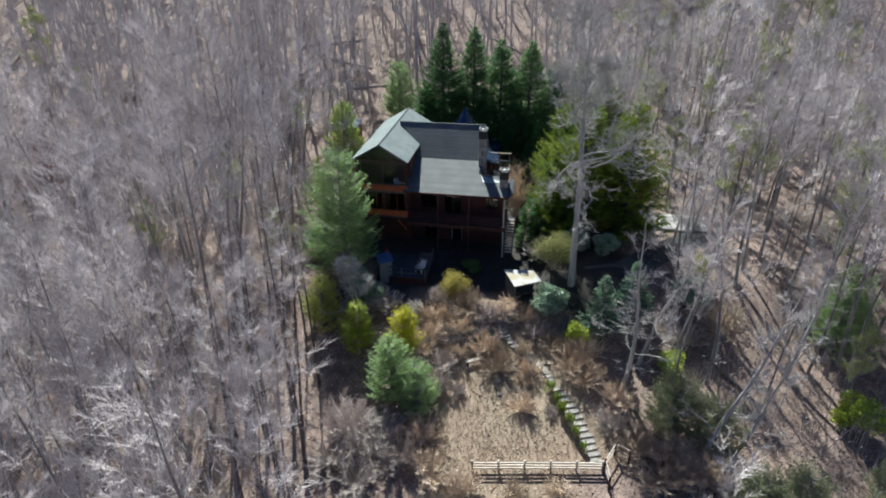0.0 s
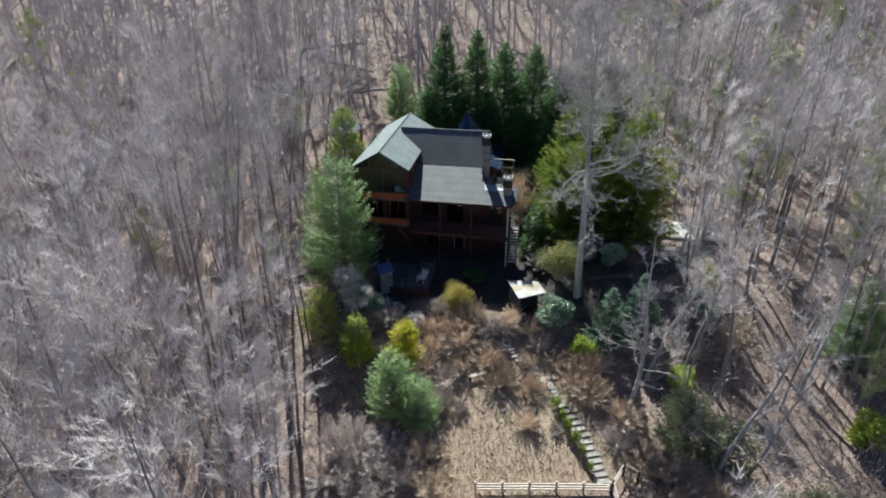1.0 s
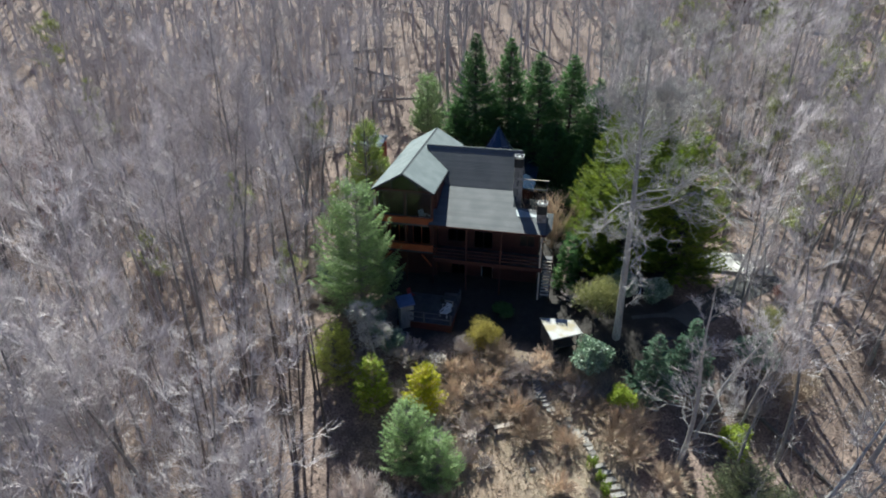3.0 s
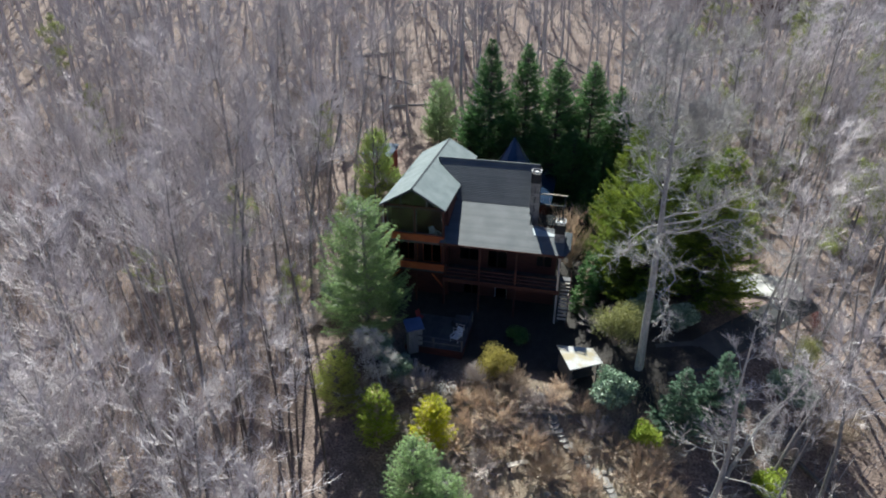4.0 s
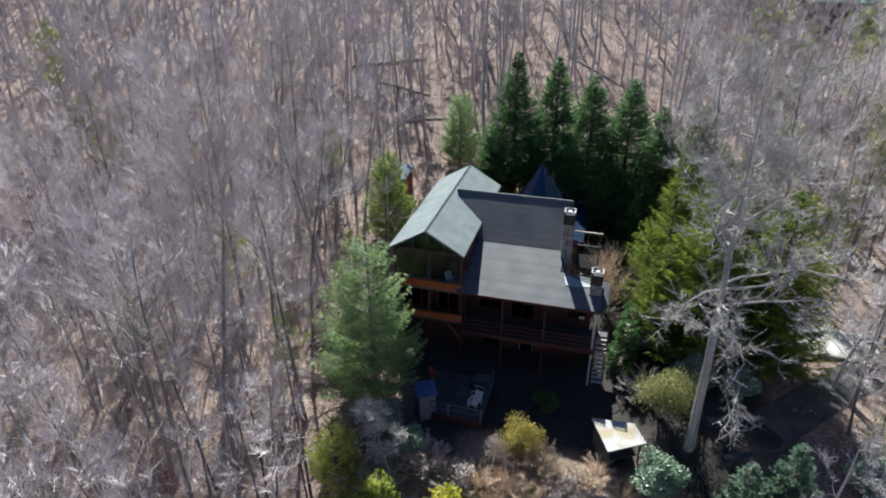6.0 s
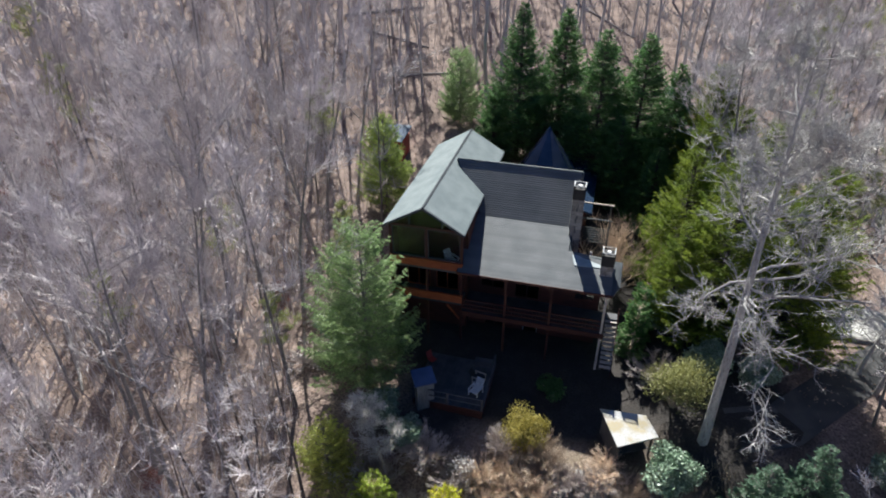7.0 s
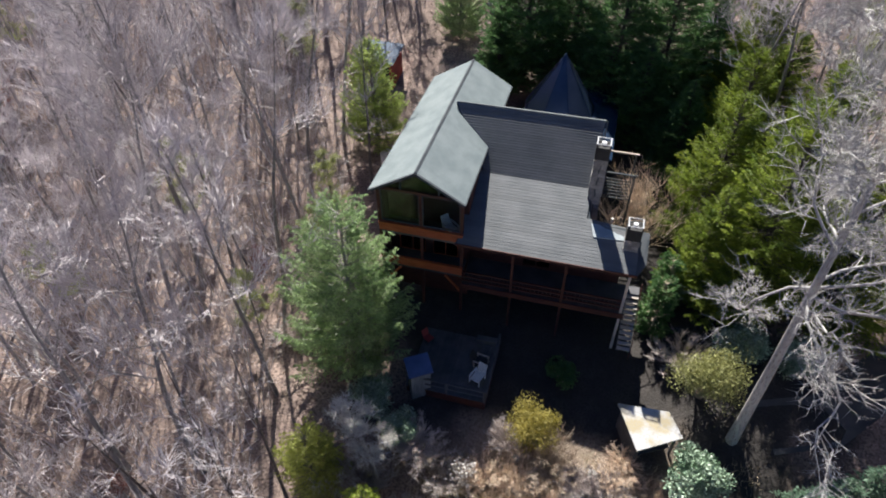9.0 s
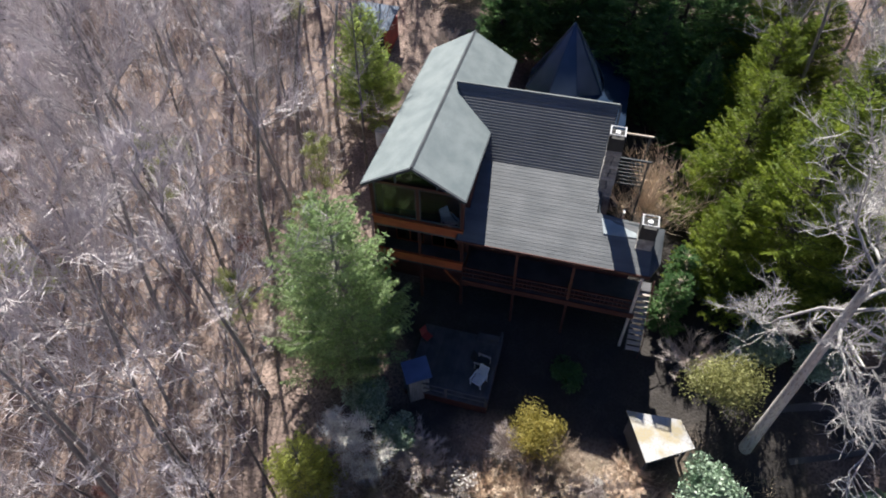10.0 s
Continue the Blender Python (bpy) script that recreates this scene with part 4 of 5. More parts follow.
for x, y, lean, sc, turn in ((17.2, 44.5, 9, 0.8, 90), (19.4, 34.9, 14, 0.95, 200), (22.3, 35.6, 16, 0.75, 20), (26.5, 60.5, 6, 0.8, 50), (24.0, 58.5, 3, 0.7, 150), (29.5, 43.0, 12, 0.9, 250)):
    c = copy_thing(slim, pose(x, y, gz(x, y), 0, lean, 0) @ pose(0, 0, 0, 0, 0, turn))
    c.scale = (sc, sc, sc)

w, tw = gnarled(403, 6.8, 0.13, 18, 7, 5, 6, 0.4, 1.05, wob=0.36, lean=0.03)
small = thing("grey_tree", pose(-7.5, 48.8, gz(-7.5, 48.8), 0, 0, 0), "small pale leafless tree with crooked spreading branches", "tree")
part("trunk", w.mesh("trunk", PALE_BARK, True), None, small)
part("crown", tri_mesh("crown", tw, mat("pale_twigs", (0.58, 0.56, 0.52), (0.70, 0.68, 0.64), 0.5, 0.85, 0, 8)), None, small)
copy_thing(t_bare, pose(-11.8, 71.5, gz(-11.8, 71.5), 0, 0, 30))

# trees in young leaf, beeches that kept their rusty leaves
RUST = mat("rusty_beech_leaves", (0.22, 0.075, 0.055), (0.31, 0.13, 0.095), 0.8, 0.7, 0, 6, leaf=0.55, isle=0.3)


def leafing_tree(seed, height, leaf_mat, leaves, name, label, group, x, y):
    wd, tws = bare_tree(seed, height, 0.012 * height, 14, 6, 8, start=0.25, spread=0.85, twig_r=0.014)
    r2 = np.random.default_rng(seed)
    pick = tws[r2.integers(0, len(tws), leaves)].mean(axis=1) + r2.normal(size=(leaves, 3)) * 0.12
    t = thing(name, pose(x, y, gz(x, y)), label, "tree", group)
    part("trunk", wd.mesh("trunk", BARK, True), None, t)
    part("twig_crown", tri_mesh("twig_crown", tws, TWIG), None, t)
    part("foliage", tri_mesh("foliage", leaf_quads(pick, r2.normal(size=(leaves, 3)), r2.uniform(0.12, 0.26, leaves), r2.uniform(0.07, 0.13, leaves), r2), leaf_mat, 4), None, t)
    return t


BUD_GREEN = mat("young_yellow_green_leaves", (0.27, 0.31, 0.10), (0.42, 0.46, 0.18), 1.0, 0.6, 0, 6, leaf=0.55, isle=0.3)
bud = leafing_tree(501, 13, BUD_GREEN, 5200, "budding_tree", "tree with thin yellow-green young leaves", "budding trees", 31, 62)
for x, y, s in ((38, 70, 1), (44, 84, 1.1), (34, 80, 0.9), (52, 92, 1), (40, 98, 1.1), (60, 105, 1.2), (30, 92, 0.9), (48, 72, 0.9), (56, 80, 1), (46, 112, 1.2), (66, 120, 1.2), (36, 116, 1), (24, 78, 0.8), (27, 70, 0.8), (37, 52, 0.8), (41, 58, 0.9), (34, 100, 1.0), (42, 106, 1.0), (50, 100, 1.1), (28, 84, 0.8), (58, 94, 1.0), (64, 110, 1.1), (38, 88, 0.9), (54, 118, 1.2), (31, 108, 1.0), (46, 92, 0.9), (33, 40, 0.6), (40, 44, 0.7), (46, 64, 0.8),
                (-48, 84, 0.9), (-13, 62, 0.6), (-16.5, 57, 0.5), (-14, 68, 0.55), (-24, 66, 0.7), (-30, 58, 0.6), (-20, 84, 0.7), (-62, 100, 1)):
    again(bud, x, y, x * 41 % 360, s)
beech = leafing_tree(502, 6.5, RUST, 1500, "beech_sapling", "young beech still holding rusty brown leaves", "beech saplings", -47, 73)
for x, y, s in ((-49.5, 75, 1.3), (-45, 75.5, 1.1), (-51, 71, 1.2), (-46.5, 69.5, 1.0), (-22, 47, 0.5), (-30, 44, 0.7), (-18, 62, 0.5), (36, 74, 0.8), (42, 50, 0.8), (27, 56, 0.4)):
    again(beech, x, y, x * 41 % 360, s)

# slender dark-stemmed poles along the wood's edge
DARK_BARK = mat("dark_brown_bark", (0.10, 0.08, 0.07), (0.18, 0.15, 0.14), 0.7, 0.9, 0.5, 14, c3=(0.06, 0.05, 0.045), stretch=(1, 1, 0.25), random_ob=0.3)
wd, tws = bare_tree(601, 15.5, 0.13, 9, 4, 8, start=0.55, spread=0.6, twig_r=0.0125, lean=0.02)
pole = thing("pole_tree", pose(-10.6, 35.2, gz(-10.6, 35.2)), "slender dark-stemmed leafless tree on brown leaf litter", "tree", "slender trees on the wood's edge")
part("trunk", wd.mesh("trunk", DARK_BARK, True), None, pole)
part("crown", tri_mesh("crown", tws, TWIG), None, pole)
for k, (x, y) in enumerate(((-12.2, 33.4), (-13.6, 36.2), (-15.4, 34.0), (-16.6, 37.8), (-11.4, 38.6), (-14.6, 39.4), (-12.8, 41.6), (-16.2, 42.4), (-13.8, 44.8), (-10.6, 42.6), (-15.2, 46.6), (-17.0, 45.0), (-11.2, 31.6), (-14.4, 31.8), (-12.6, 47.6))):
    c = copy_thing(pole, pose(x, y, gz(x, y), (k * 37 % 7) - 3, (k * 53 % 7) - 3, k * 77))
    c.scale = (0.85 + 0.04 * (k % 7),) * 3

# fallen logs on the hillside
def log(ax, ay, bx, by, r, label):
    b = Build()
    a, e = Vector((ax, ay, gz(ax, ay) + r * 0.8)), Vector((bx, by, gz(bx, by) + r * 0.6))
    m1 = a.lerp(e, 0.5) + Vector((0.1, 0.15, 0.02))
    b.tube([a, m1, e], [r, r * 0.8, r * 0.45], 8)
    lg = thing("fallen_log", pose(0, 0, 0), label, "log", "fallen logs")
    part("stem", b, BARK, lg, smooth=True)
    for k in range(4):
        c = a.lerp(e, 0.3 + 0.18 * k)
        part("limb_stub", Build().beam(c, c + rand_dir(random, 0.6) * random.uniform(0.5, 1.4), 0.06, 5, 0.01), BARK, lg)


for ax, ay, bx, by, r in ((-25, 116, -14, 119, 0.25), (-6, 134, -1, 114, 0.2), (22, 140, 27, 114, 0.22), (-36, 60, -31, 54, 0.22), (-21, 112, -12, 108, 0.2), (8, 121, 15, 112, 0.18), (-15, 101, -8, 102, 0.2), (-44, 52, -37, 54, 0.2), (22, 46.5, 26, 40.5, 0.18)):
    log(ax, ay, bx, by, r, "grey fallen log on the leaf-strewn slope")

# twiggy brown shrubs


def twig_shrub(seed, height, radius, stems, twigs):
    rg = random.Random(seed)
    wood, base, way, length, rad = Build(), [], [], [], []
    for k in range(stems):
        d = rand_dir(rg, rg.uniform(0.45, 0.95))
        d = Vector((d.x * radius / height * 1.3, d.y * radius / height * 1.3, d.z))
        st_path = bent((rg.gauss(0, 0.1), rg.gauss(0, 0.1), -0.1), d, height * rg.uniform(0.7, 1.05), 4, rg, 0.14)
        wood.tube(st_path, [0.022, 0.018, 0.014, 0.01, 0.005], 3)
        for _ in range(twigs):
            f = rg.uniform(0.25, 1.0) * 4
            i = min(int(f), 3)
            base.append(tuple(st_path[i].lerp(st_path[i + 1], f - i)))
            way.append(tuple(d.normalized() + rand_dir(rg, rg.uniform(-0.3, 0.9))))
            length.append(rg.uniform(0.25, 0.6) * height / 2)
            rad.append(rg.uniform(0.011, 0.019))
    return wood, spikes(base, way, length, rad)


w, tw = twig_shrub(31, 2.1, 1.5, 46, 38)
shrub = thing("twiggy_shrub", pose(0.6, 49.2, gz(0.6, 49.2)), "leafless reddish-brown twiggy garden shrub", "shrub", "bare garden shrubs")
part("stem", w.mesh("stem", SHRUB_TWIG), None, shrub)
part("twig_crown", tri_mesh("twig_crown", tw, SHRUB_TWIG), None, shrub)
SHRUB_GREY = mat("grey_shrub_twigs", (0.42, 0.36, 0.34), (0.56, 0.50, 0.475), 0.8, 0.85, 0, 8, random_ob=0.3)
w, tw = twig_shrub(32, 1.7, 1.6, 50, 42)
shrub2 = thing("twiggy_shrub", pose(-2.6, 47.0, gz(-2.6, 47.0)), "leafless grey-mauve twiggy garden shrub", "shrub", "bare garden shrubs")
part("stem", w.mesh("stem", SHRUB_GREY), None, shrub2)
part("twig_crown", tri_mesh("twig_crown", tw, SHRUB_GREY), None, shrub2)
for x, y, s in ((2.2, 50.2, 1.1), (5.2, 49.2, 1.1), (6.0, 50.0, 0.9), (0.6, 47.0, 1.0), (-0.9, 47.4, 1.0), (-1.5, 49.4, 0.9), (3.6, 46.2, 0.9), (4.6, 44.2, 1.15), 
                (11.2, 44.0, 1.25), (12.2, 42.6, 1.1), (10.0, 46.2, 0.9), (7.4, 46.0, 0.7), (6.5, 40.0, 0.8), (-1.4, 37.0, 1.2), (-3.4, 35.5, 1.5), (-6.0, 36.5, 1.5),
                (-1.0, 34.0, 1.3), (-6.6, 33.5, 1.5), (16.5, 33.5, 1.6), (18.0, 35.5, 1.6), (14.4, 40.5, 1.1), (10.2, 57.4, 1.3), (-7.4, 37.8, 1.8), (-6.0, 51.2, 1.2), (-8.4, 48.6, 1.4), (-5.6, 47.2, 1.0), (21.5, 46.5, 1.4), (25.5, 47.5, 1.5),
                (0.0, 44.6, 1.1), (1.4, 45.6, 0.9), (-0.8, 42.0, 1.2), (3.0, 48.0, 0.9), (4.4, 47.4, 0.8), (7.6, 43.6, 0.8), (8.6, 47.8, 0.9), (-3.4, 49.2, 1.1), (-5.2, 50.6, 1.2), (-2.4, 44.0, 1.0), (12.8, 45.4, 1.1), (13.6, 38.4, 1.0), (-4.6, 37.8, 1.3), (-8.6, 35.6, 1.5), (15.0, 36.2, 1.2), (20.2, 33.2, 1.7), (-0.4, 51.6, 0.9), (7.6, 49.2, 0.8), (1.2, 41.6, 0.6), (8.8, 39.6, 0.5), (2.2, 51.2, 0.9), (3.4, 49.6, 1.0), (1.4, 48.2, 1.1), (6.4, 51.0, 0.7), (-1.8, 46.0, 0.9), (7.0, 42.8, 0.6), (5.0, 32.4, 0.8), (-5.0, 83.5, 1.3), (-6.8, 85.5, 1.2), (-8.4, 81.5, 1.0), (-15.6, 62.0, 1.2), (-14.6, 57.5, 1.1), (8.4, 32.6, 0.7), (1.6, 32.6, 0.9)):
    c = copy_thing(shrub2 if x < -2.2 or int(x * 3 + y * 7) % 3 == 0 else shrub, pose(x, y, gz(x, y), 0, 0, x * 57 + y * 31))
    c.scale = (s, s, s * (0.85 + 0.3 * ((x * 13) % 1)))

w, tw = twig_shrub(33, 6.6, 2.0, 46, 34)
fan = thing("fan_shrub", pose(8.5, 67.6, gz(8.5, 67.6)), "tall fan of bare tan stems beside the pergola", "shrub")
part("stem", w.mesh("stem", SHRUB_TWIG), None, fan)
part("twig_crown", tri_mesh("twig_crown", tw, SHRUB_TWIG), None, fan)

# ---- yard and garden ----
HOUSE = pose(-6.38, 60.55, 0, 0, 0, -9.5)
patio = thing("patio_deck", HOUSE, "low weathered timber patio deck in front of the house", "deck")
part("frame", Build().box(0.9, -6.3, -0.5, 5.8, -1.6, 0.86), RED_LOG, patio)
for k in range(33):
    part("plank", Build().box(0.88 + 0.15 * k, -6.35, 0.864, 1.02 + 0.15 * k, -1.6, 0.90), DECK, patio)
for x, y in ((5.75, -6.3), (5.75, -4.0), (5.75, -1.8), (3.4, -6.3), (1.0, -6.3)):
    part("rail_post", Build().box(x - 0.06, y - 0.06, 0.9, x + 0.06, y + 0.06, 1.9), DECK, patio)
part("rail", Build().box(5.68, -6.36, 1.9, 5.82, -1.75, 1.95).box(0.95, -6.37, 1.9, 5.68, -6.23, 1.95), DECK, patio)
part("rail", Build().box(5.72, -6.24, 1.35, 5.78, -1.85, 1.42).box(1.05, -6.33, 1.35, 5.69, -6.27, 1.42), DECK, patio)
part("bench", Build().box(4.3, -2.1, 0.9, 5.6, -1.7, 1.35), DECK, patio)

def lounge_chair(m, label, seat_mat, arm_mat):
    """A low garden chair with a slatted seat, a tilted back and arms."""
    t = thing("lounge_chair", m, label, "chair", "lounge chairs")
    for k in range(5):
        part("seat_slat", Build().box(-0.3, -0.35 + 0.15 * k, 0.34, 0.3, -0.23 + 0.15 * k, 0.38), seat_mat, t)
    for k in range(5):
        a, e = -0.3 + 0.122 * k, -0.2 + 0.122 * k
        part("back_slat", Build().slab([(a, 0.4, 0.36), (e, 0.4, 0.36), (e, 0.72, 0.95), (a, 0.72, 0.95)], 0.03), seat_mat, t)
    for x in (-0.34, 0.34):
        part("armrest", Build().box(x - 0.05, -0.38, 0.56, x + 0.05, 0.45, 0.6), arm_mat, t)
        for y in (-0.32, 0.38):
            part("leg", Build().box(x - 0.03, y - 0.03, 0, x + 0.03, y + 0.03, 0.56), arm_mat, t)
    return t


lounger = lounge_chair(HOUSE @ pose(5.0, -4.9, 0.9, 0, 0, -20), "white slatted lounge chair on the patio deck", WHITE, WHITE)
lounge_chair(HOUSE @ pose(5.0, -3.7, 0.9, 0, 0, 80), "black slatted lounge chair with pale arms on the patio deck", BLACK, PALE_WOOD)
tagged(copy_thing(lounger, HOUSE @ pose(1.7, 1.2, 7.12, 0, 0, 50)), "white slatted lounge chair on the upper porch")
hutch = thing("tool_shed", pose(-5.75, 54.3, gz(-5.75, 54.3), 0, 0, 24), "narrow grey board shed with a blue roof beside the patio", "shed")
for sx, sy, ex, ey in ((-0.6, -0.45, 0.6, -0.39), (-0.6, 0.39, 0.6, 0.45), (-0.6, -0.39, -0.54, 0.39), (0.54, -0.39, 0.6, 0.39)):
    part("wall", Build().box(sx, sy, -0.4, ex, ey, 2.3), GREY_BOARD, hutch)
for k in range(6):
    part("batten", Build().box(-0.57 + 0.22 * k, -0.48, -0.3, -0.52 + 0.22 * k, -0.45, 2.28), GREY_BOARD, hutch)
part("roof", Build().slab([(-0.75, -0.6, 2.32), (0.75, -0.6, 2.32), (0.75, 0.6, 2.75), (-0.75, 0.6, 2.75)], 0.08), BLUE_ROOF, hutch, "dark blue sheet roof")
chair = thing("folding_chair", HOUSE @ pose(1.3, -2.8, 0.9, 0, 0, 60), "red folding chair on the patio deck", "chair")
part("seat", Build().box(-0.25, -0.25, 0.42, 0.25, 0.25, 0.46), RED, chair)
part("backrest", Build().slab([(-0.25, 0.25, 0.5), (0.25, 0.25, 0.5), (0.25, 0.4, 1.0), (-0.25, 0.4, 1.0)], 0.03), RED, chair)
for x in (-0.23, 0.23):
    for y in (-0.22, 0.22):
        part("leg", Build().beam((x, y, 0), (x, -y * 0.6, 0.42), 0.02), BLACK, chair)

# open shed with a pale roof
shed = thing("garden_shed", pose(0, 0, 0), "small open timber shed with a weathered white roof", "shed")
part("roof", Build().slab([(5.9, 53.3, 2.05), (6.7, 50.55, 1.72), (9.35, 51.6, 1.72), (8.75, 53.0, 2.05)], 0.09), SHED_ROOF, shed, "weathered white sheet roof")
for x, y in ((6.15, 53.0), (6.85, 50.85), (9.0, 51.7), (8.55, 52.75)):
    part("post", Build().box(x - 0.06, y - 0.06, -1.6, x + 0.06, y + 0.06, 1.70), DECK, shed)
part("back_wall", Build().slab([(6.2, 53.02, 1.8), (8.5, 52.8, 1.8), (8.5, 52.75, 1.8), (6.2, 52.97, 1.8)], 2.6), DECK, shed)
part("side_wall", Build().slab([(6.13, 52.95, 1.7), (6.80, 50.9, 1.62), (6.86, 50.92, 1.62), (6.19, 52.97, 1.7)], 2.6), DECK, shed)
part("shelf", Build().slab([(6.9, 51.0, 0.5), (8.9, 51.7, 0.5), (8.5, 52.7, 0.5), (6.3, 52.9, 0.5)], 0.06), DECK, shed)

# split-rail fence, gate and steps
fence = thing("rail_fence", pose(0, 0, 0), "sun-bleached split-rail fence across the garden's lower edge", "fence")
for k in range(6):
    x = 2.2 + 1.97 * k
    z = gz(x, 34.6)
    part("post", Build().box(x - 0.07, 34.53, z - 0.4, x + 0.07, 34.67, z + 0.98), PALE_WOOD, fence)
    if k < 5:
        z2 = gz(x + 1.97, 34.6)
        for h in (0.3, 0.56, 0.82):
            part("rail", Build().beam((x + 0.05, 34.52, z + h), (x + 1.92, 34.52, z2 + h + random.uniform(-0.03, 0.03)), 0.065), PALE_WOOD, fence)
gate = thing("garden_gate", pose(0, 0, 0), "timber garden gateway with sloping rails at the steps' foot", "gate")
for x, y in ((12.2, 34.5), (13.3, 35.9), (12.2, 33.0), (14.2, 35.2)):
    z = gz(x, y)
    part("post", Build().box(x - 0.07, y - 0.07, z - 0.4, x + 0.07, y + 0.07, z + 1.35), RED_LOG, gate)
for a, b in (((12.2, 34.5), (13.3, 35.9)), ((12.2, 34.5), (12.2, 33.0)), ((13.3, 35.9), (14.2, 35.2))):
    for h in (0.7, 1.25):
        part("rail", Build().beam((*a, gz(*a) + h), (*b, gz(*b) + h), 0.05), PALE_WOOD, gate)
steps = thing("garden_steps", pose(0, 0, 0), "pale stone slab steps climbing through the garden", "steps")
for k in range(13):
    f = k / 12
    x, y = 11.75 - 2.1 * f + 0.35 * math.sin(f * 3), 35.4 + 6.6 * f
    z = gz(x, y)
    m = pose(x, y, z, 0, 0, 12 + random.uniform(-6, 6))
    part("slab", Build().box(-0.5, -0.2, -0.25, 0.5 + random.uniform(-0.1, 0.1), 0.22, 0.10, m), STONE, steps)
w, q = leafy(25, 1.1, 0.35, 900, 6, 0.1, 0.04)
dwarf = plant("dwarf_conifer", w, q, SHRUB_TWIG, HEMLOCK, 10.9, 36.2, "small dark clipped conifer along the stone steps", "shrub", "conifers along the steps", foliage="foliage", stem="stem")
for k in range(5):
    again(dwarf, 10.5 - 0.36 * k + 0.1 * (k % 2), 37.4 + 1.1 * k, 60 * k, 1.2 + 0.1 * (k % 3))
bench = thing("garden_bench", pose(2.75, 44.8, gz(2.75, 44.8), 0, 0, 18), "bleached plank bench among brown shrubs", "bench")
part("seat", Build().box(-0.8, -0.2, 0.42, 0.8, 0.18, 0.5), PALE_WOOD, bench)
for x in (-0.6, 0.6):
    part("leg", Build().box(x - 0.05, -0.15, -0.1, x + 0.05, 0.15, 0.42), RED_LOG, bench)

# flat stones winding up through the shrubs, loose rocks, dry grass, a blossoming shrub
path = thing("stone_path", pose(0, 0, 0), "winding path of flat grey stones between brown shrubs", "path")
for k in range(22):
    f = k / 21
    x, y = 9.4 - 4.4 * f + 0.5 * math.sin(f * 7), 42.4 + 7.4 * f
    m = pose(x, y, gz(x, y), random.uniform(-4, 4), random.uniform(-4, 4), random.uniform(0, 90))
    a, c = random.uniform(0.28, 0.5), random.uniform(0.25, 0.4)
    part("stone", Build().add([m @ Vector(v) for v in ((-a, -c * 0.6, 0.09), (-a * 0.3, -c, 0.1), (a * 0.8, -c * 0.7, 0.08), (a, c * 0.3, 0.1), (a * 0.2, c, 0.09), (-a * 0.8, c * 0.7, 0.1),
                                                         (-a, -c * 0.6, -0.2), (-a * 0.3, -c, -0.2), (a * 0.8, -c * 0.7, -0.2), (a, c * 0.3, -0.2), (a * 0.2, c, -0.2), (-a * 0.8, c * 0.7, -0.2))],
                              [(0, 1, 2, 3, 4, 5)] + [(i, i + 6, (i + 1) % 6 + 6, (i + 1) % 6) for i in range(6)]), STONE, path)
rk = random.Random(77)
for k in range(46):
    if k < 24:
        x, y = rk.gauss(7.4, 1.6), rk.gauss(45.2, 1.5)
    else:
        x, y = rk.uniform(-3, 8), rk.uniform(46, 51)
    b = Build()
    r = rk.uniform(0.12, 0.34)
    ring = [[(r * sz * math.cos(t * 1.047) * rk.uniform(0.8, 1.2), r * sz * math.sin(t * 1.047) * rk.uniform(0.8, 1.2), r * hz * rk.uniform(0.85, 1.15)) for t in range(6)] for sz, hz in ((1, -0.3), (1.05, 0.35), (0.6, 0.75))]
    b.add(ring[0] + ring[1] + ring[2], [(i, (i + 1) % 6, (i + 1) % 6 + 6, i + 6) for i in range(6)] + [(i + 6, (i + 1) % 6 + 6, (i + 1) % 6 + 12, i + 12) for i in range(6)] + [tuple(range(12, 18))])
    tagged(part("rock", b, STONE, m=pose(x, y, gz(x, y), 0, 0, rk.uniform(0, 360))), "rough grey garden rock among dry stalks", "rock", "garden rocks")
g2 = np.random.default_rng(21)
n = 9000
px, py = g2.uniform(-3, 14, n), g2.uniform(30, 51, n)
keep = garden(px, py) > g2.random(n)
px, py = px[keep], py[keep]
n = len(px)
tagged(new("dry_grass", tri_mesh("dry_grass", spikes(np.stack([px, py, ground_z(px, py) - 0.03], 1), np.stack([g2.normal(0, 0.5, n), g2.normal(0, 0.5, n), np.ones(n)], 1), g2.uniform(0.25, 0.7, n), np.full(n, 0.02)), GRASS_DRY)), "tawny dry grass stalks over the garden", "grass", kind="stuff")
n = 42000
py = 24 + 100 * g2.random(n) ** 1.3
px = g2.uniform(-1, 1, n) * (26 + 0.72 * py)
keep = (yard(px, py) < 0.5)
px, py = px[keep], py[keep]
n = len(px)
tagged(new("leaf_litter", tri_mesh("leaf_litter", leaf_quads(np.stack([px, py, ground_z(px, py) + 0.05], 1), g2.normal(size=(n, 3)) * np.array([1, 1, 0.35]), g2.uniform(0.14, 0.3, n), g2.uniform(0.08, 0.16, n), g2), LEAF_LITTER, 4)), "curled brown leaves lying over the forest floor", "leaves", kind="stuff")
BLOSSOM = mat("white_blossom", (0.62, 0.58, 0.56), (0.74, 0.72, 0.72), 2.0, 0.6, 0, 8, leaf=0.3, isle=0.15)
w, q = leafy(26, 2.4, 1.2, 260, 9, 0.16, 0.10)
plant("blossoming_shrub", w, q, SHRUB_TWIG, BLOSSOM, -3.0, 49.2, "bare shrub with scattered white blossoms", "shrub", foliage="blossom", stem="stem")

# drive, pale parking slab, red shed, far building


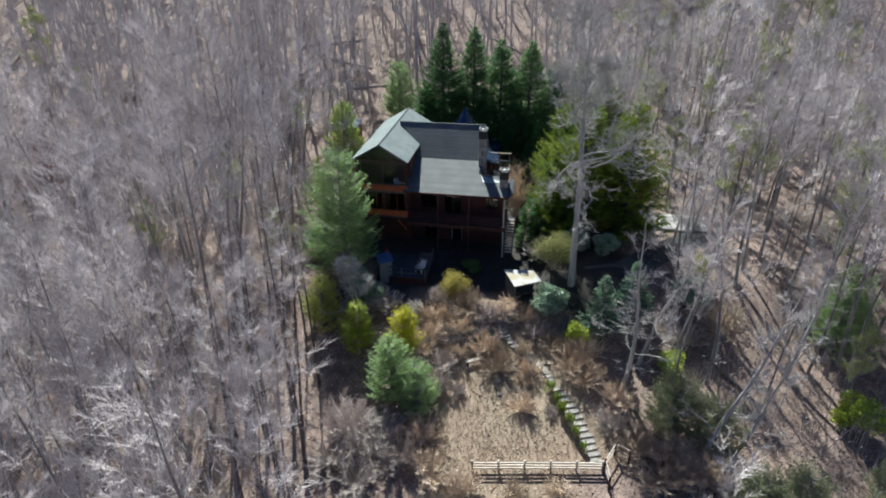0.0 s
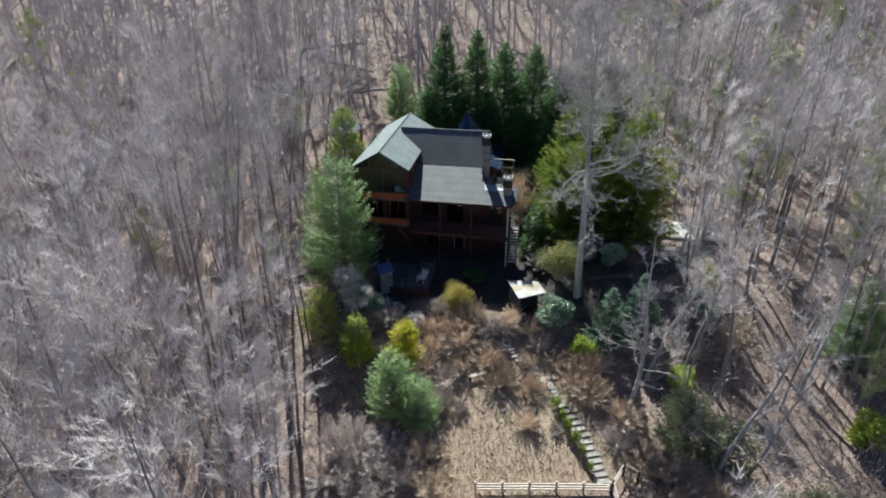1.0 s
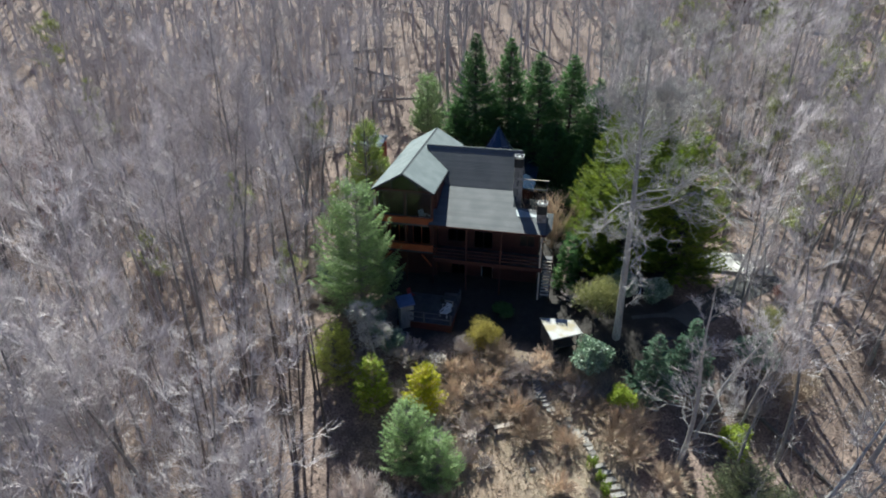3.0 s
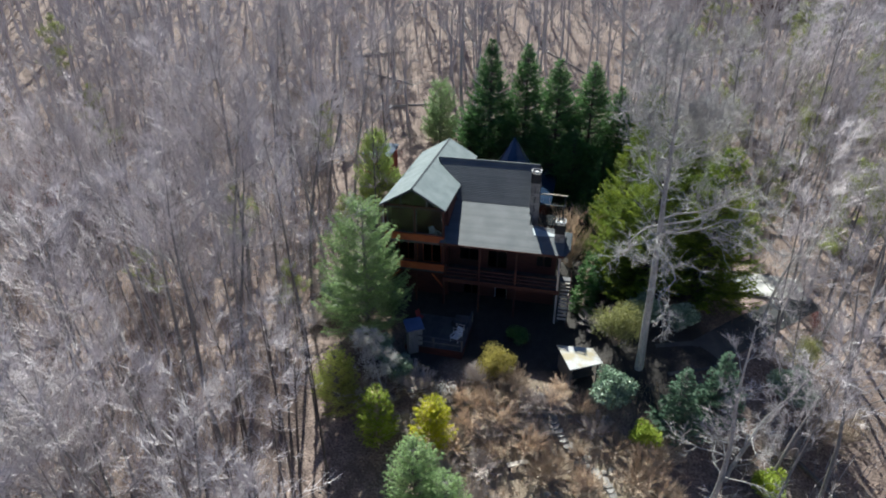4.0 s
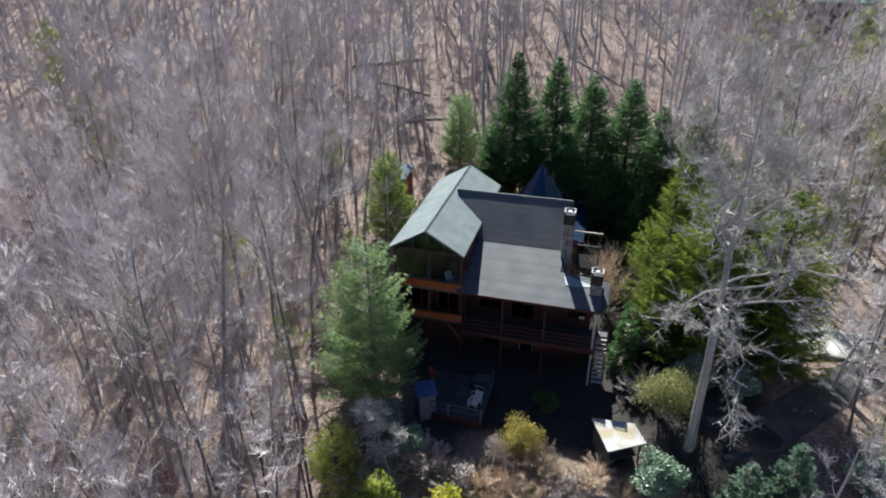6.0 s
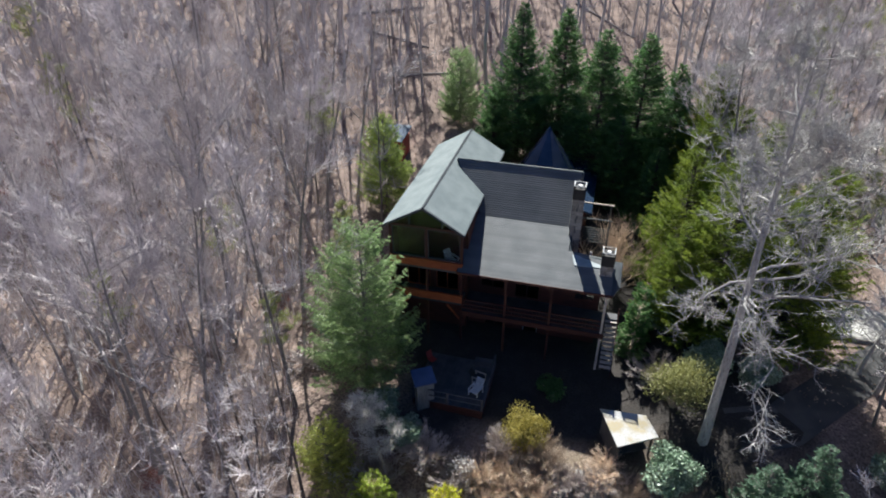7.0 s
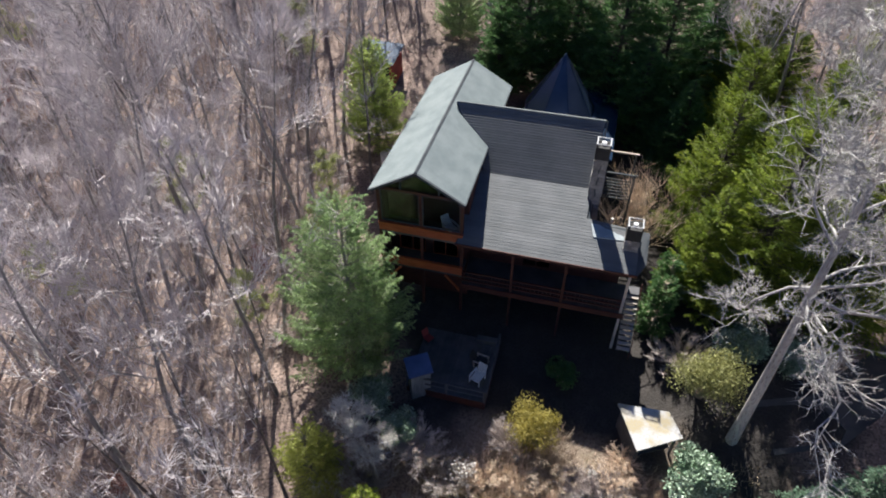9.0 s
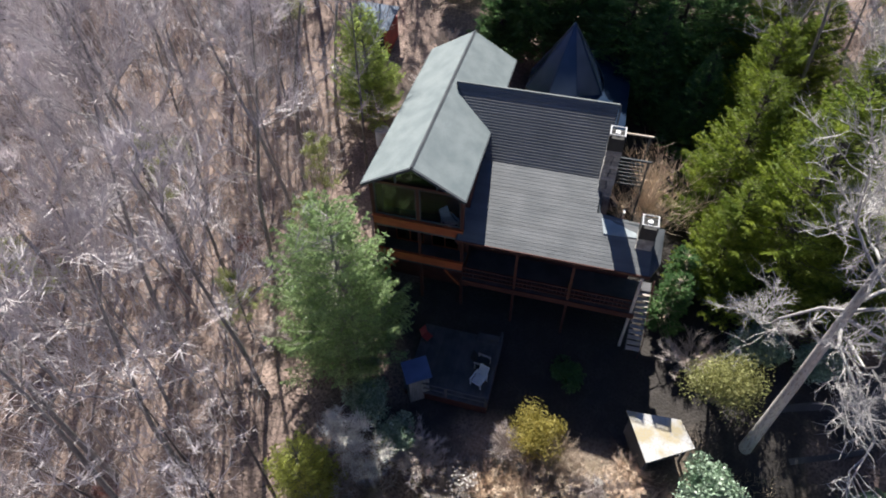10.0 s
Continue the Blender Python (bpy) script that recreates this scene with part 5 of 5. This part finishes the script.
def strip(name, pts, width, material, label, category, lift=0.05):
    b = Build()
    for k, (x, y) in enumerate(pts):
        x2, y2 = pts[min(k + 1, len(pts) - 1)]
        x1, y1 = pts[max(k - 1, 0)]
        d = Vector((x2 - x1, y2 - y1)).normalized()
        for s in (-1, 1):
            px, py = x - d.y * s * width / 2, y + d.x * s * width / 2
            b.v.append((px, py, gz(px, py) + lift))
    b.f = [(2 * k, 2 * k + 1, 2 * k + 3, 2 * k + 2) for k in range(len(pts) - 1)]
    return tagged(part(name, b, material), label, category, kind="structure")


drive = [(29 - 0.45 * k, 62 - 0.33 * k) for k in range(26)] + [(17.75 - 0.5 * k, 53.75 - 0.1 * k) for k in range(1, 8)]
strip("driveway", drive, 3.0, ASPHALT, "narrow dark driveway in deep shade", "driveway")
pad = thing("parking_slab", pose(26.0, 64.2, gz(26, 64.2) + 0.1, 0, 0, -12), "pale sunlit concrete parking slab", "slab", kind="structure")
part("slab", Build().box(-3.4, -2.0, -0.6, 3.4, 2.0, 0.12), CONCRETE, pad)
part("kerb", Build().box(-3.6, -2.25, -1.0, 3.6, -2.0, 0.2), STONE, pad)
hut = thing("red_shed", pose(-13.4, 86.0, gz(-13.4, 86.0), 0, 0, -12), "dark red shed with a blue-grey sheet roof", "shed")
part("wall", Build().box(-1.7, -1.3, -0.6, 1.7, 1.3, 2.2), RED, hut)
part("door", Build().box(0.5, -1.36, 0, 1.4, -1.3, 1.9), BLACK, hut)
part("roof", Build().slab([(-1.9, -1.5, 2.25), (1.9, -1.5, 2.25), (1.9, 1.5, 2.9), (-1.9, 1.5, 2.9)], 0.1), TARP, hut)
barn = thing("far_building", pose(53.5, 137, gz(53.5, 137), 0, 0, -8), "far building with a teal metal roof", "building")
part("wall", Build().box(-6, -3.5, -1.5, 6, 3.5, 3.0), RED_LOG, barn)
part("roof", Build().slab([(-6.6, -4.2, 2.9), (6.6, -4.2, 2.9), (6.6, 0, 5.0), (-6.6, 0, 5.0)], 0.15).slab([(6.6, 4.2, 2.9), (-6.6, 4.2, 2.9), (-6.6, 0, 5.0), (6.6, 0, 5.0)], 0.15), TEAL, barn)
barrel = thing("blue_barrel", pose(13.4, 76.4, gz(13.4, 76.4)), "blue plastic barrel under dark trees", "barrel")
BLUE = mat("blue_plastic", (0.03, 0.06, 0.40), (0.05, 0.09, 0.50), 2.0, 0.4, 0.1, 20)
part("body", Build().tube([(0, 0, -0.1), (0, 0, 0.1), (0, 0, 0.5), (0, 0, 0.9), (0, 0, 1.0)], [0.3, 0.32, 0.36, 0.32, 0.3], 16), BLUE, barrel, smooth=True)
part("lid", Build().beam((0, 0, 0.98), (0, 0, 1.03), 0.31, 16), BLUE, barrel)
dish = thing("water_tank", pose(-11.0, 74.6, gz(-11.0, 74.6)), "white plastic tank beside the house", "tank")
part("body", Build().beam((0, 0, -0.2), (0, 0, 1.4), 0.55, 16), WHITE, dish)
part("lid", Build().beam((0, 0, 1.4), (0, 0, 1.55), 0.35, 12), WHITE, dish)
